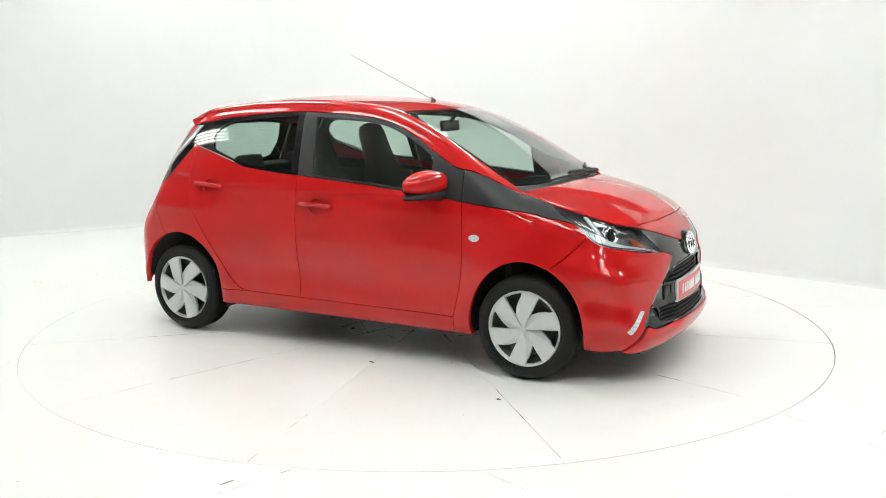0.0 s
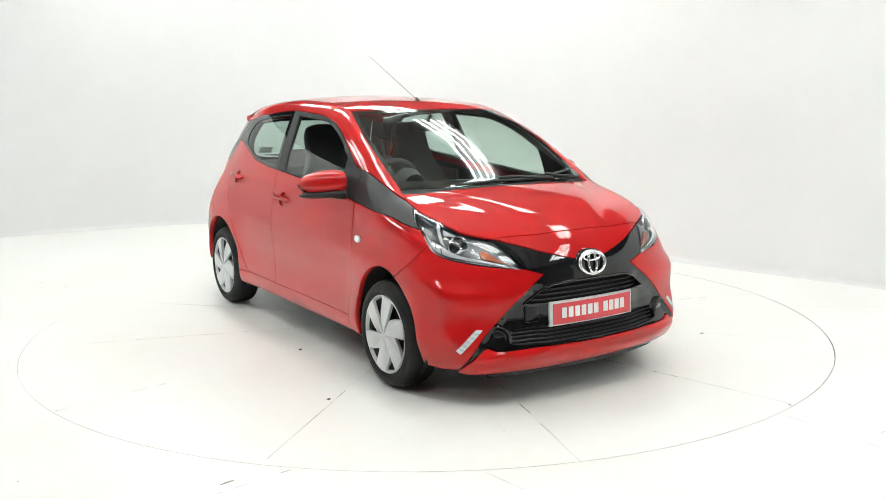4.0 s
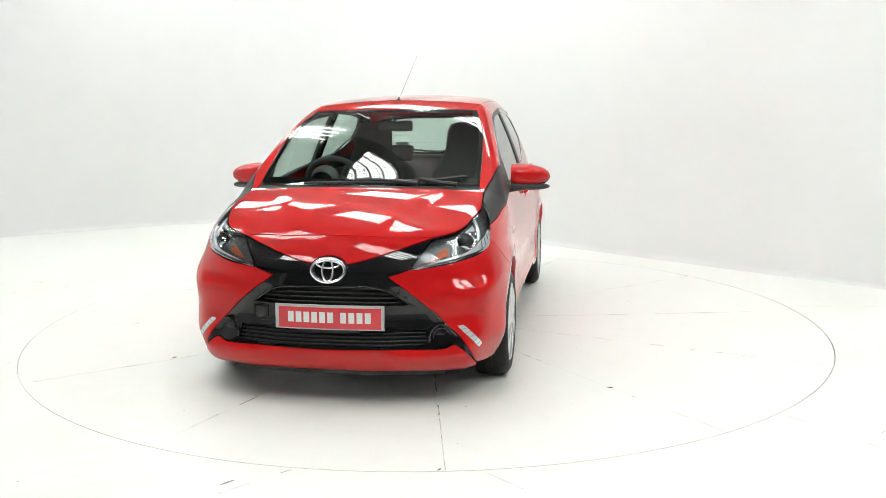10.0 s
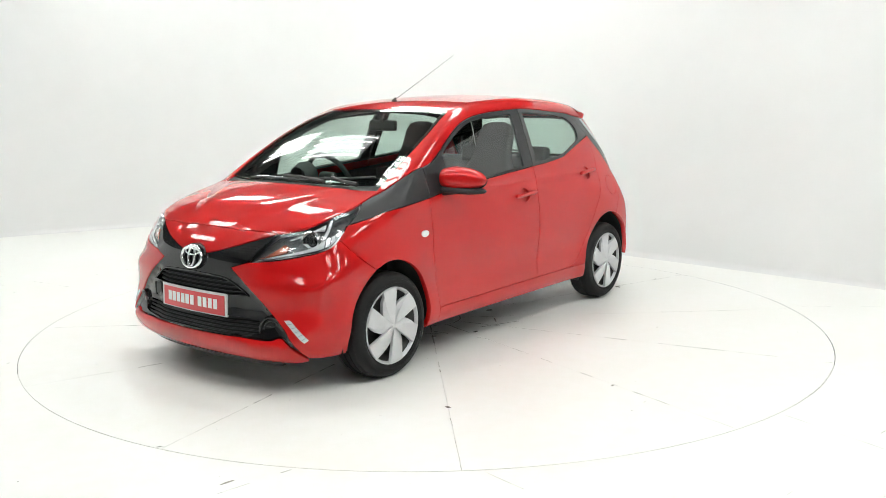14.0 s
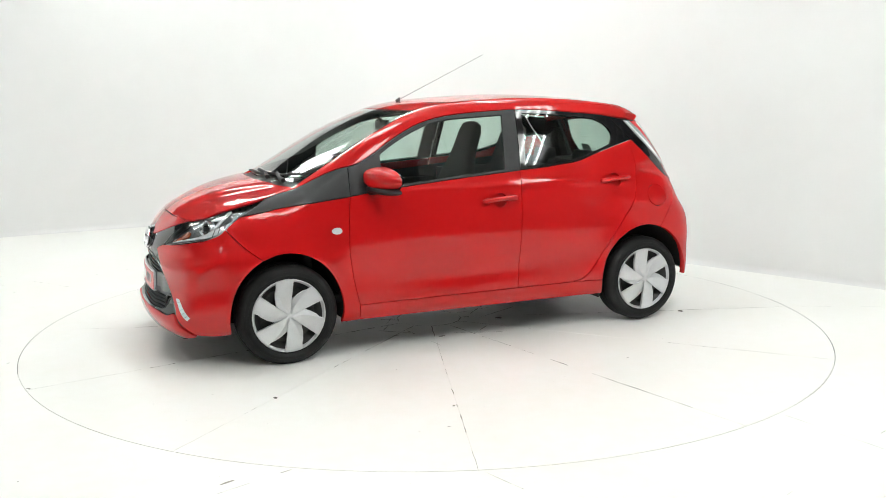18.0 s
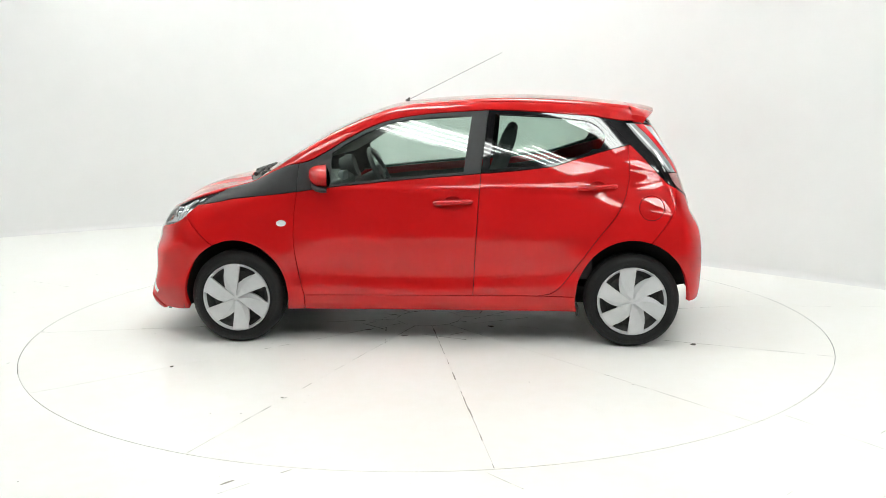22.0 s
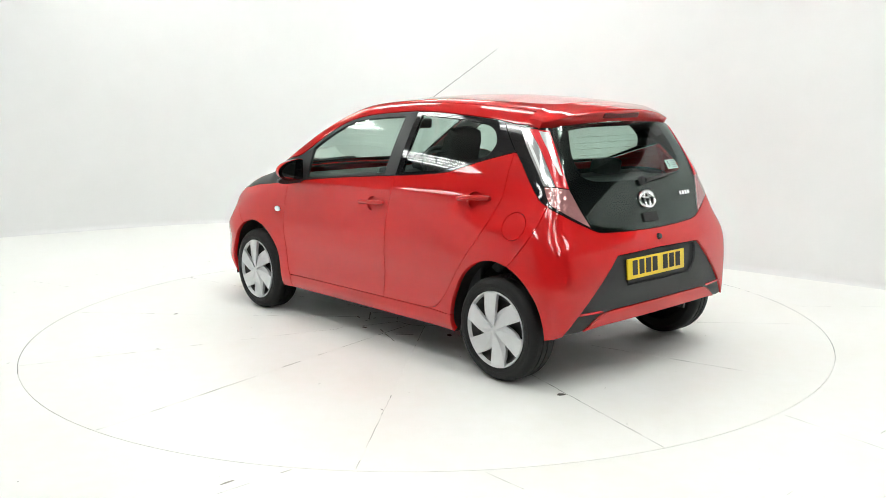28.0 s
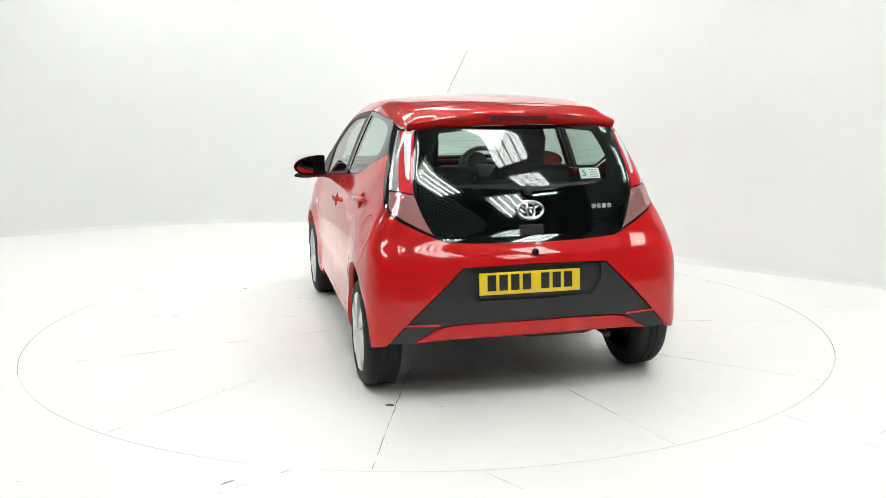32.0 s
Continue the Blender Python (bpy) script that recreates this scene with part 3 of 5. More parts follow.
def ceiling_lights():
    """Fluorescent fittings of four tubes each, and larger ones drawn as four glowing strips."""
    w, d = 1.6, .58
    first = tagged(new("ceiling_light"), "white four-tube fluorescent light hung below the ceiling", "ceiling light", "ceiling lights")
    part("housing", joined(block((w + .06, d, .02), (0, 0, .07), .005), block((w + .06, .02, .09), (0, d / 2, .03), .004), block((w + .06, .02, .09), (0, -d / 2, .03), .004)), WHITE_METAL, first)
    for k in range(4):
        part("tube", rod([(-w / 2, -.21 + .14 * k, .015), (w / 2, -.21 + .14 * k, .015)], .019, 10), TUBE_GLOW, first)
    for s in (-1, 1):
        part("hanger", rod([(s * .55, 0, .08), (s * .55, 0, ROOM_TOP - 3.75)], .004, 6), WHITE_METAL, first)
    # three rows of fittings, parallel to the long backdrop wall
    along, across, lean = Vector((.62, -.78)), Vector((.78, .62)), -51.5
    placed = []
    for row in (-2.2, 0, 1.85):
        for d in (-4.2, -1.9, .8, 3.1):
            q = Vector((.75, -1.2)) + along * d + across * row
            if (row, d) not in ((0, -1.9), (0, .8), (0, 3.1), (-2.2, 3.1)) and q.x + q.y < 3.9 and q.y > -6:
                placed.append((q.x, q.y))
    # the last one is an added fill light that softens the car's near shadow
    placed += [(-5.4, 2.1), (-2.9, 3.9), (-5.75, .3), (-2.7, -3.7), (.85, -4.15), (2.9, -5.4)]
    first.matrix_basis = pose(*placed[0], 3.75, 0, 0, lean)
    for x, y in placed[1:]:
        copy_thing(first, pose(x, y, 3.75, 0, 0, lean))
    L, W = 1.40, .42
    box = tagged(new("overhead_light"), "long white overhead light of four wide glowing strips, hung on wires", "light diffuser", "overhead diffusers")
    # close-set tubes of a fitting, each drawn as one wide glowing strip
    for k in range(4):
        part("cloth", block((L, W / 4 - .022, .04), (0, W * (k - 1.5) / 4, 0), .008), STRIP_GLOW, box)
    part("frame", joined(*[rod([(sx * (L / 2 + .01), -W / 2, .03), (sx * (L / 2 + .01), W / 2, .03)], .015) for sx in (-1, 1)],
                         *[rod([(-L / 2, sy * (W / 2 + .01), .03), (L / 2, sy * (W / 2 + .01), .03)], .015) for sy in (-1, 1)]), WHITE_METAL, box)
    for sx in (-1, 1):
        for sy in (-1, 1):
            part("wire", rod([(sx * .6, sy * .17, .03), (sx * .6, sy * .17, ROOM_TOP - 3.7)], .003, 6), WHITE_METAL, box)
    box.matrix_basis = pose(-.53, .0, 3.7, 0, 0, -48)
    for x, y in ((1.36, -2.54), (2.56, -3.95)):
        copy_thing(box, pose(x, y, 3.7, 0, 0, -49.5))


# ---------------------------------------------------------------- the car
def arch(cx, rx, rz, a0, a1, n=9):
    return line("S", [(cx + rx * math.cos(radians(a)), .275 + rz * math.sin(radians(a))) for a in np.linspace(a0, a1, n)], n=4)


FRONT_ARCH, REAR_ARCH = (1.17, .315, .345), (-1.17, .325, .355)

belt_front = line("S", [(.79, .905), (.62, .928), (.37, .953), (.11, .977), (-.19, .999), (-.296, 1.008)])
belt_rear = line("S", [(-.296, 1.008), (-.45, 1.018), (-.61, 1.034), (-.72, 1.048), (-.82, 1.078), (-.985, 1.125), (-1.148, 1.166)])
top_front = line("S", [(.608, 1.140), (.48, 1.218), (.339, 1.287), (.197, 1.327), (.03, 1.350), (-.112, 1.360), (-.335, 1.371)])
top_rear = line("S", [(-.335, 1.371), (-.55, 1.362), (-.715, 1.349), (-.934, 1.331), (-1.02, 1.317)])
door_front = line("S", [(.79, .905), (.805, .78), (.812, .63), (.80, .50), (.775, .36), (.757, .290)])
door_split = line("S", [(-.25, .297), (-.262, .50), (-.28, .78), (-.296, 1.008)])
split_top = line("S", [(-.296, 1.008), (-.335, 1.371)])
door_bottom = line("S", [(.757, .290), (-.25, .297)])
rear_door_bottom = line("S", [(-.25, .297), (-.62, .300)])
rear_door_edge = line("S", [(-.62, .300), (-.71, .318), (-.78, .38), (-.86, .49), (-.97, .64), (-1.064, .758), (-1.12, .863), (-1.148, .98), (-1.147, 1.10), (-1.148, 1.166)])
window_end = line("R", [(67.6, 1.166), (78, 1.317)])
trim_low = line("S", [(1.412, .8215), (1.27, .845), (1.168, .865), (.943, .888), (.79, .905)])
trim_top = line("T", [(1.238, .655), (1.15, .645), (1.06, .652), (.96, .676), (.87, .690), (.785, .697)])
sail_head = float(trim_top[-1][2])
sail_front = line("S", [(.79, .905), (.785, sail_head)])
sail_top = line("S", [(.785, sail_head), (.71, 1.085), (.608, 1.140)])
bonnet_side = line("T", [(1.64, .467), (1.60, .535), (1.536, .60), (1.40, .645), (1.31, .66), (1.238, .655)])
lamp_corner, lamp_end = [(math.degrees(q[0] / ARC), q[1]) for q in flat("F", bonnet_side[[0, -1]])]
lamp_low = line("F", [(26, .652), (36, .668), (45, .691), (50, .706), (54.3, .731), (56.6, .762)])
lamp_low_rear = line("F", [(56.6, .762), (58.3, .790), (60.6, .8215)])
lamp_back = line("F", [(60.6, .8215), lamp_end])
lamp_inner = line("F", [(26, .652), (30.5, .722), lamp_corner])
bonnet_hip = line("T", [(1.238, .655), (1.165, .648), (1.085, .624)])
bonnet_front = line("T", [(1.70, 0), (1.688, .2), (1.64, .467)])
bonnet_back = line("T", [(1.212, 0), (1.193, .25), (1.150, .45), (1.085, .624)])
screen_low = line("T", [(1.152, 0), (1.132, .25), (1.090, .45), (1.035, .613)])
screen_side = line("T", [(1.035, .613), (.9, .608), (.6, .580), (.30, .505)])
header = line("T", [(.392, 0), (.37, .25), (.30, .505)])
roof_edge = line("T", [(.30, .505), (.15, .513), (0, .518), (-.4, .523), (-.8, .515), (-1.165, .495)])
roof_back = line("T", [(-1.165, .495), (-1.175, 0)])
rail_back = line("R", [(60.5, 1.30), (70, 1.305), (78, 1.317)])
seam_front = line("F", [(56.6, .762), (62.5, .675), (69.6, .590)])
tip_top = line("F", [(26, .652), (19.4, .622)])
diagonal = line("F", [(19.4, .622), (25.4, .553), (32.2, .46), (38.6, .35), (40.5, .30), (43, .242), (46, .190)])
beak_low = line("F", [(0, .668), (7.3, .680), (17.6, .716), (28, .757), lamp_corner])
lip_top = line("F", [(46, .187), (42.3, .243), (39.6, .285), (37.6, .304), (34.5, .288), (28, .288), (20, .291), (0, .288)])
lip_low = line("F", [(46, .178), (42, .170), (34, .172), (0, .172)])
gate_top = line("R", [(0, 1.312), (25, 1.310), (45, 1.302), (53, 1.290)])
gate_low = line("R", [(36.5, .788), (32, .772), (18, .762), (0, .757)])
tail_inner = line("R", [(53, 1.290), (49.5, 1.19), (46, 1.04), (43.5, .95), (40.5, .88), (36.5, .788)])
tail_top = line("R", [(53, 1.290), (66, 1.297), (78, 1.317)])
tail_outer_a = line("R", [(67.6, 1.166), (63, 1.091), (56.8, .964), (53.3, .918)])
tail_outer_b = line("R", [(53.3, .918), (48.3, .877), (43, .833), (36.5, .788)])
seam_rear = line("S", [(-1.418, .918), (-1.40, .80), (-1.34, .70), (-1.27, .613)])
insert_top = line("R", [(0, .662), (27, .655)])
insert_side = line("R", [(27, .655), (37.5, .481), (47.5, .296)])
insert_low = line("R", [(47.5, .296), (41, .303), (33.3, .374), (20, .386), (0, .387)])
valance_low = line("R", [(41, .300), (30.4, .313), (0, .316)])


def ellipse(way, u, v, ru, rv, n=18):
    if way in "FR":
        ru = math.degrees(ru / ARC)
    return line(way, [(u + ru * math.cos(2 * math.pi * i / n), v + rv * math.sin(2 * math.pi * i / n)) for i in range(n)], n=2)


def shell(car):
    """The painted panels, glass and trim, drawn on the skin."""
    P = dict(mat=PAINT, parent=car)
    bonnet = panel("bonnet", "T", both(cat(bonnet_back, bonnet_hip[::-1], bonnet_side[::-1], bonnet_front[::-1])), label="glossy red bonnet", step=.018, **P)
    panel("bonnet_beak", "F", both(cat(bonnet_front, beak_low[::-1])), label="red pointed nose panel above the grille", **P)
    panel("roof", "T", both(cat(header, roof_edge, roof_back)), label="glossy red roof", **P)
    panel("cowl", "T", both(cat(bonnet_back, screen_low[::-1])), PLASTIC, car, "black plastic cowl under the windscreen", lift=-.012)
    screen = both(cat(screen_low, screen_side, header[::-1]))
    clear = both(cat(line("T", [(1.088, 0), (1.068, .25), (1.024, .45), (.985, .583)]), line("T", [(.985, .583), (.6, .556), (.34, .482)]),
                     line("T", [(.34, .482), (.405, .25), (.425, 0)])))
    w = panel("windscreen", "T", screen, GLASS, car, "curved clear windscreen", depth=.005)
    panel("windscreen_border", "T", screen, GLOSS_BLACK, w, "black printed border of the windscreen", lift=-.006, depth=.003, holes=[clear])
    gate_loop = both(cat(gate_top, tail_inner, gate_low))
    view = both(cat(line("R", [(0, 1.288), (30, 1.287), (44, 1.275)]), line("R", [(44, 1.275), (43, 1.15), (38.5, 1.045)]), line("R", [(38.5, 1.045), (30, 1.02), (0, 1.01)])))
    gate = panel("tailgate", "R", gate_loop, PRIVACY, car, "frameless dark glass tailgate", depth=.006)
    panel("tailgate_border", "R", gate_loop, GLOSS_BLACK, gate, "gloss black lower part of the tailgate", lift=-.007, depth=.004, holes=[view])
    # bumpers and grille
    half = cat(beak_low, lamp_inner[::-1], tip_top, diagonal, lip_top)
    up = both(cat(line("F", [(0, .578), (14, .572), (18.5, .560), (21.5, .538), (25, .505)]), line("F", [(25, .505), (26.5, .488)]), line("F", [(26.5, .488), (20, .486), (0, .486)])))
    low = both(cat(line("F", [(0, .385), (20, .380), (30.5, .372)]), line("F", [(30.5, .372), (31, .315)]), line("F", [(31, .315), (24, .302), (0, .300)])))
    face = panel("front_fascia", "F", both(half), GLOSS_BLACK, car, "black front fascia with two grilles", holes=[up, low], lift=-.004, depth=.03)
    rim = on_skin(*rays("F", flat("F", up)))
    part("grille_surround", rod([tuple(q) for q in (rim[0] + rim[1] * -.004)[:len(up) - 1]], .0055, 8, closed=True), GLOSS_BLACK, face, "gloss black rim of the upper grille")
    for loop, n in ((up, 4), (low, 5)):
        z0, z1 = loop[:, 2].min(), loop[:, 2].max()
        a1 = 23.5 if n == 4 else 30.5
        for i in range(n):
            z = z0 + (z1 - z0) * (i + .5) / n
            p, nn = on_skin(*rays("F", np.stack([np.radians(np.linspace(-a1, a1, 40)) * ARC, np.full(40, z)], 1)))
            part("grille_slat", rod([tuple(q) for q in p - nn * .022], .0048, 6), SATIN_BLACK, face)
    panel("grille_backing", "F", both(cat(line("F", [(0, .62), (36, .62)]), line("F", [(36, .62), (36, .27)]), line("F", [(36, .27), (0, .27)]))), DARK, face, lift=-.05, depth=0, step=.06)
    panel("front_lip", "F", both(cat(line("F", [(0, .285), (20, .288), (28, .285), (34.5, .285), (37.6, .301), (39.4, .283), (42.0, .241), (46, .184)]), lip_low)), label="red lower lip of the front bumper", lift=.004, depth=.03, **P)
    rear_half = cat(gate_low[::-1], tail_outer_b[::-1], seam_rear, arch(*REAR_ARCH, 108, 178), line("R", [(53, .276), (50, .282), (47.5, .292)]), insert_side[::-1], insert_top[::-1])
    panel("rear_bumper", "R", both(rear_half), label="glossy red rear bumper", depth=.03, **P)
    pocket = both(cat(line("R", [(0, .652), (25.5, .648)]), line("R", [(25.5, .648), (24.5, .56), (21.5, .497)]), line("R", [(21.5, .497), (0, .494)])))
    ins = panel("bumper_insert", "R", both(cat(insert_top, insert_side, insert_low)), PLASTIC, car, "grained black plastic insert of the rear bumper", lift=-.010, depth=.02, holes=[pocket])
    panel("plate_pocket", "R", pocket, PLASTIC, ins, lift=-.026, depth=0, shrink=-.006)
    panel("rear_valance", "R", both(cat(insert_low[::-1][:19], line("R", [(33.3, .370), (41, .300)]), valance_low)), label="red valance under the rear bumper", lift=-.004, depth=.03, **P)
    for side in (1, -1):
        sided(car, side, P)


def sided(car, side, P):
    S = dict(side=side)
    P = dict(P, **S)
    wing = panel("front_wing", "S", cat(seam_front, arch(*FRONT_ARCH, 66, 194), line("S", [(.862, .20), (.757, .200)]), line("S", [(.757, .20), (.757, .29)]), door_front[::-1], trim_low[::-1], lamp_low_rear[::-1]),
                 label="glossy red front wing", depth=.03, **P)
    panel("wing_trim", "S", cat(trim_low, sail_front, trim_top[::-1], lamp_back[::-1]), SATIN_BLACK, wing, "satin black wedge trim", **S)
    cup_f = ellipse("S", -.135, .838, .050, .040)
    cup_r = ellipse("S", -.965, .920, .050, .040)
    fd = panel("front_door", "S", cat(door_front, door_bottom, door_split, belt_front[::-1]), label="glossy red front door", holes=[cup_f], **P)
    panel("handle_cup", "S", cup_f, PAINT, fd, lift=-.016, depth=0, shrink=-.004, **S)
    hole = cat(line("S", [(.590, .948), (.37, .970), (.11, .994), (-.192, 1.018)]), line("S", [(-.192, 1.018), (-.236, 1.337)]),
               line("S", [(-.236, 1.337), (.05, 1.322), (.22, 1.300), (.37, 1.247), (.50, 1.180), (.585, 1.125)]), line("S", [(.585, 1.125), (.590, .948)]))
    panel("window_frame", "S", cat(belt_front[8:], split_top, top_front[::-1], sail_top[::-1], sail_front[::-1], belt_front[:8]), SATIN_BLACK, fd, "satin black window frame and sail", holes=[hole], depth=.02, **S)
    panel("window_glass", "S", hole, SIDE_GLASS, fd, "clear side window", lift=-.006, depth=.004, shrink=-.003, **S)
    rd = panel("rear_door", "S", cat(rear_door_bottom, rear_door_edge, belt_rear[::-1], door_split[::-1]), label="glossy red rear door", holes=[cup_r], **P)
    panel("handle_cup", "S", cup_r, PAINT, rd, lift=-.016, depth=0, shrink=-.004, **S)
    hole = cat(line("S", [(-.345, 1.030), (-.60, 1.052), (-.72, 1.066), (-.88, 1.115), (-.985, 1.150)]), line("S", [(-.985, 1.150), (-1.01, 1.21), (-.97, 1.27), (-.90, 1.303)]),
               line("S", [(-.90, 1.303), (-.72, 1.325), (-.55, 1.336), (-.378, 1.345)]), line("S", [(-.378, 1.345), (-.345, 1.030)]))
    panel("window_frame", "S", cat(belt_rear, window_end, top_rear[::-1], split_top[::-1]), GLOSS_BLACK, rd, "gloss black rear window surround", holes=[hole], depth=.02, **S)
    panel("window_glass", "S", hole, PRIVACY, rd, "tinted rear side window", lift=-.004, depth=.004, shrink=-.003, **S)
    flap = ellipse("S", -1.272, .812, .071, .068)
    quarter = panel("rear_quarter", "S", cat(rear_door_edge[::-1], line("S", [(-.62, .300), (-.846, .297)]), arch(*REAR_ARCH, 4, 108), seam_rear[::-1], tail_outer_a[::-1]),
                    label="glossy red rear quarter panel", depth=.03, holes=[flap] if side > 0 else [], **P)
    if side > 0:
        panel("fuel_flap", "S", flap, PAINT, quarter, "round red fuel flap")
    panel("sill", "S", cat(line("S", [(.757, .29), (.757, .20)]), line("S", [(.757, .198), (-.85, .205)]), arch(*REAR_ARCH, -12, 4, 3), line("S", [(-.846, .297), (-.62, .300)]), rear_door_bottom[::-1], door_bottom[::-1]),
          label="glossy red sill", depth=.03, **P)
    rail = panel("roof_rail", "T", cat(bonnet_hip[6:], line("T", [(1.085, .624), (1.035, .613)]), screen_side, roof_edge, rail_back, top_rear[::-1], top_front[::-1], sail_top[::-1], trim_top[6:][::-1]),
          label="glossy red windscreen pillar and roof rail", step=.022, **P)
    panel("pillar_lining", "T", cat(line("T", [(.98, .60), (.6, .565), (.32, .49)]), line("T", [(.32, .49), (0, .505), (-.8, .50)]), line("S", [(-.8, 1.33), (-.34, 1.36), (.03, 1.34), (.33, 1.275), (.60, 1.13), (.70, 1.075)])), LINING, rail, "pale grey pillar lining", lift=-.024, depth=0, shrink=0, **S)
    bump = panel("front_bumper", "F", cat(tip_top, diagonal, line("F", [(46, .190), (51, .182), (57.5, .190)]), arch(*FRONT_ARCH, -14, 66), seam_front[::-1], lamp_low[::-1]),
                 label="glossy red front bumper corner", depth=.03, **P)
    # headlamp
    lamp = panel("headlamp", "F", cat(lamp_low, lamp_low_rear, lamp_back, bonnet_side[::-1], lamp_inner[::-1]), LENS, car, "clear headlamp with a projector and amber indicator", depth=.004, **S)
    inner = dict(parent=lamp, shrink=.004, side=side)
    panel("lamp_housing", "F", cat(lamp_low, lamp_low_rear, lamp_back, bonnet_side[::-1], lamp_inner[::-1]), LAMP_GREY, lift=-.040, depth=-.034, label="dark grey lamp housing", **inner)
    guide = panel("light_guide", "F", cat(line("F", [(28.5, .661), (36.6, .683), (45.3, .705), (50.3, .718), (54.2, .738), (57, .775), (59.2, .808)]), line("F", [(59.2, .808), (58.6, .813)]),
                                  line("F", [(58.6, .813), (55.4, .788), (51.2, .762), (49.4, .746), (44.8, .722), (36.6, .697), (30, .672)])), LAMP_WHITE, lift=-.010, depth=.012, step=.012, label="white light guide", **inner)
    panel("lens_flange", "F", cat(line("F", [(27.5, .6555), (36, .670), (45, .693), (50, .708), (54.3, .733), (56.6, .764)]), line("F", [(56.6, .764), (59.2, .803)]),
                                  line("F", [(59.2, .803), (57.2, .772), (54.4, .735), (50.3, .716), (45.3, .703), (36.6, .681), (28.5, .659)])), SILVER, lift=-.008, depth=.01, step=.012, label="pale grey lens flange", **inner)
    for f in (.25, .5, .75):
        panel("guide_rib", "F", cat(line("F", [(50 + 8 * f - .35, .722 + .08 * f * f), (50.6 + 7.2 * f, .752 + .055 * f)]), line("F", [(50.6 + 7.2 * f, .752 + .055 * f), (50.9 + 7.2 * f, .752 + .055 * f)]),
                                    line("F", [(50.9 + 7.2 * f, .752 + .055 * f), (50 + 8 * f, .722 + .08 * f * f)])), LAMP_GREY, guide, lift=-.0085, depth=.003, step=.01, shrink=0, side=side)
    panel("chrome_blade", "F", cat(line("F", [(54.8, .859), (56.9, .864)]), line("F", [(56.9, .864), (52.8, .772)]), line("F", [(52.8, .772), (50.4, .754)]), line("F", [(50.4, .754), (54.8, .859)])), LAMP_WHITE, lift=-.012, depth=.012, step=.012, label="chrome blade", **inner)
    panel("chrome_line", "F", cat(line("F", [(61.6, .828), (68.5, .908)]), line("F", [(68.5, .908), (69.3, .910)]), line("F", [(69.3, .910), (62.6, .829)])), LAMP_WHITE, lift=-.008, depth=.008, step=.012, label="thin chrome line", **inner)
    panel("upper_shell", "F", cat(line("F", [(40, .772), (44.5, .797), (50, .828)]), line("F", [(50, .828), (53.6, .846)]), line("F", [(53.6, .846), (52.6, .815), (50, .812), (44, .783)])), LAMP_WHITE, lift=-.018, depth=.01, step=.012, label="bright upper shell", **inner)
    panel("inner_reflector", "F", cat(line("F", [(44.4, .757), (46.4, .757)]), line("F", [(46.4, .757), (48.2, .735)]), line("F", [(48.2, .735), (46.4, .731)]), line("F", [(46.4, .731), (44.4, .757)])), LAMP_WHITE, lift=-.02, depth=.01, step=.012, label="chrome reflector", **inner)
    panel("indicator", "F", cat(line("F", [(29.8, .679), (34, .712), (38.6, .755)]), line("F", [(38.6, .755), (40.2, .742), (39.6, .711)]), line("F", [(39.6, .711), (34, .690), (29.8, .679)])), AMBER, lift=-.022, depth=.01, step=.012, label="amber indicator lens", **inner)
    pj, nj = on_skin(*rays("F", [(np.radians(47.2) * ARC, .776)]))
    at = Vector(pj[0] - nj[0] * .040)
    at.y *= side
    m = Matrix.Translation(at) @ Vector((.90, .36 * side, .14)).to_track_quat("Z", "Y").to_matrix().to_4x4()
    proj = part("projector", moved(lathe([(.050, -.02), (.050, .012), (.044, .017), (.039, .012), (.038, .002)], 32), m), CHROME, lamp, "chrome projector ring")
    part("projector_lens", moved(lathe([(.038, .002), (.034, .014), (.02, .022), (0, .026)], 28), m), GLOSS_BLACK, proj, "dark glass projector lens")
    # tail lamp
    tl = panel("tail_lamp", "R", cat(tail_top[::-1], tail_inner, tail_outer_b[::-1], tail_outer_a[::-1], window_end), GLOSS_BLACK, car, "tall tail lamp in a gloss black surround", **S)
    ins = dict(parent=tl, depth=.005, shrink=.001, step=.02, side=side)
    red_out = [(63, 1.284), (57.5, 1.20), (53, 1.09), (50.3, 1.005)]
    panel("clear_lens", "R", cat(line("R", [(67.5, 1.287), (63, 1.284)]), line("R", red_out), line("R", [(50.3, 1.005), (54.5, 1.01)]), line("R", [(54.5, 1.01), (57.6, 1.09), (62, 1.18), (67.5, 1.287)])), SMOKED, lift=.004, label="clear outer lens", **ins)
    panel("lens_edge", "R", cat(line("R", [(66.0, 1.28), (65.0, 1.28)]), line("R", [(65.0, 1.28), (59.4, 1.18), (55.6, 1.09), (53.2, 1.02)]), line("R", [(53.2, 1.02), (54, 1.02), (56.6, 1.09), (60.8, 1.18), (66.0, 1.28)])), LAMP_WHITE, lift=.0055, label="bright edge of the clear lens", **ins)
    panel("red_lens", "R", cat(line("R", red_out), line("R", [(50.3, 1.005), (45.6, .992)]), line("R", [(45.6, .992), (47, 1.05), (50.3, 1.18), (53.4, 1.272)]), line("R", [(53.4, 1.272), (63, 1.284)])), RED_LENS, lift=.005, label="red brake lens", **ins)
    panel("inner_lens", "R", cat(line("R", [(58.2, 1.272), (54.0, 1.262)]), line("R", [(54.0, 1.262), (50.9, 1.17), (48.0, 1.055)]), line("R", [(48.0, 1.055), (49.3, 1.062)]), line("R", [(49.3, 1.062), (53.4, 1.17), (58.2, 1.272)])), LAMP_WHITE, lift=.0075, label="bright clear inner lens", **ins)
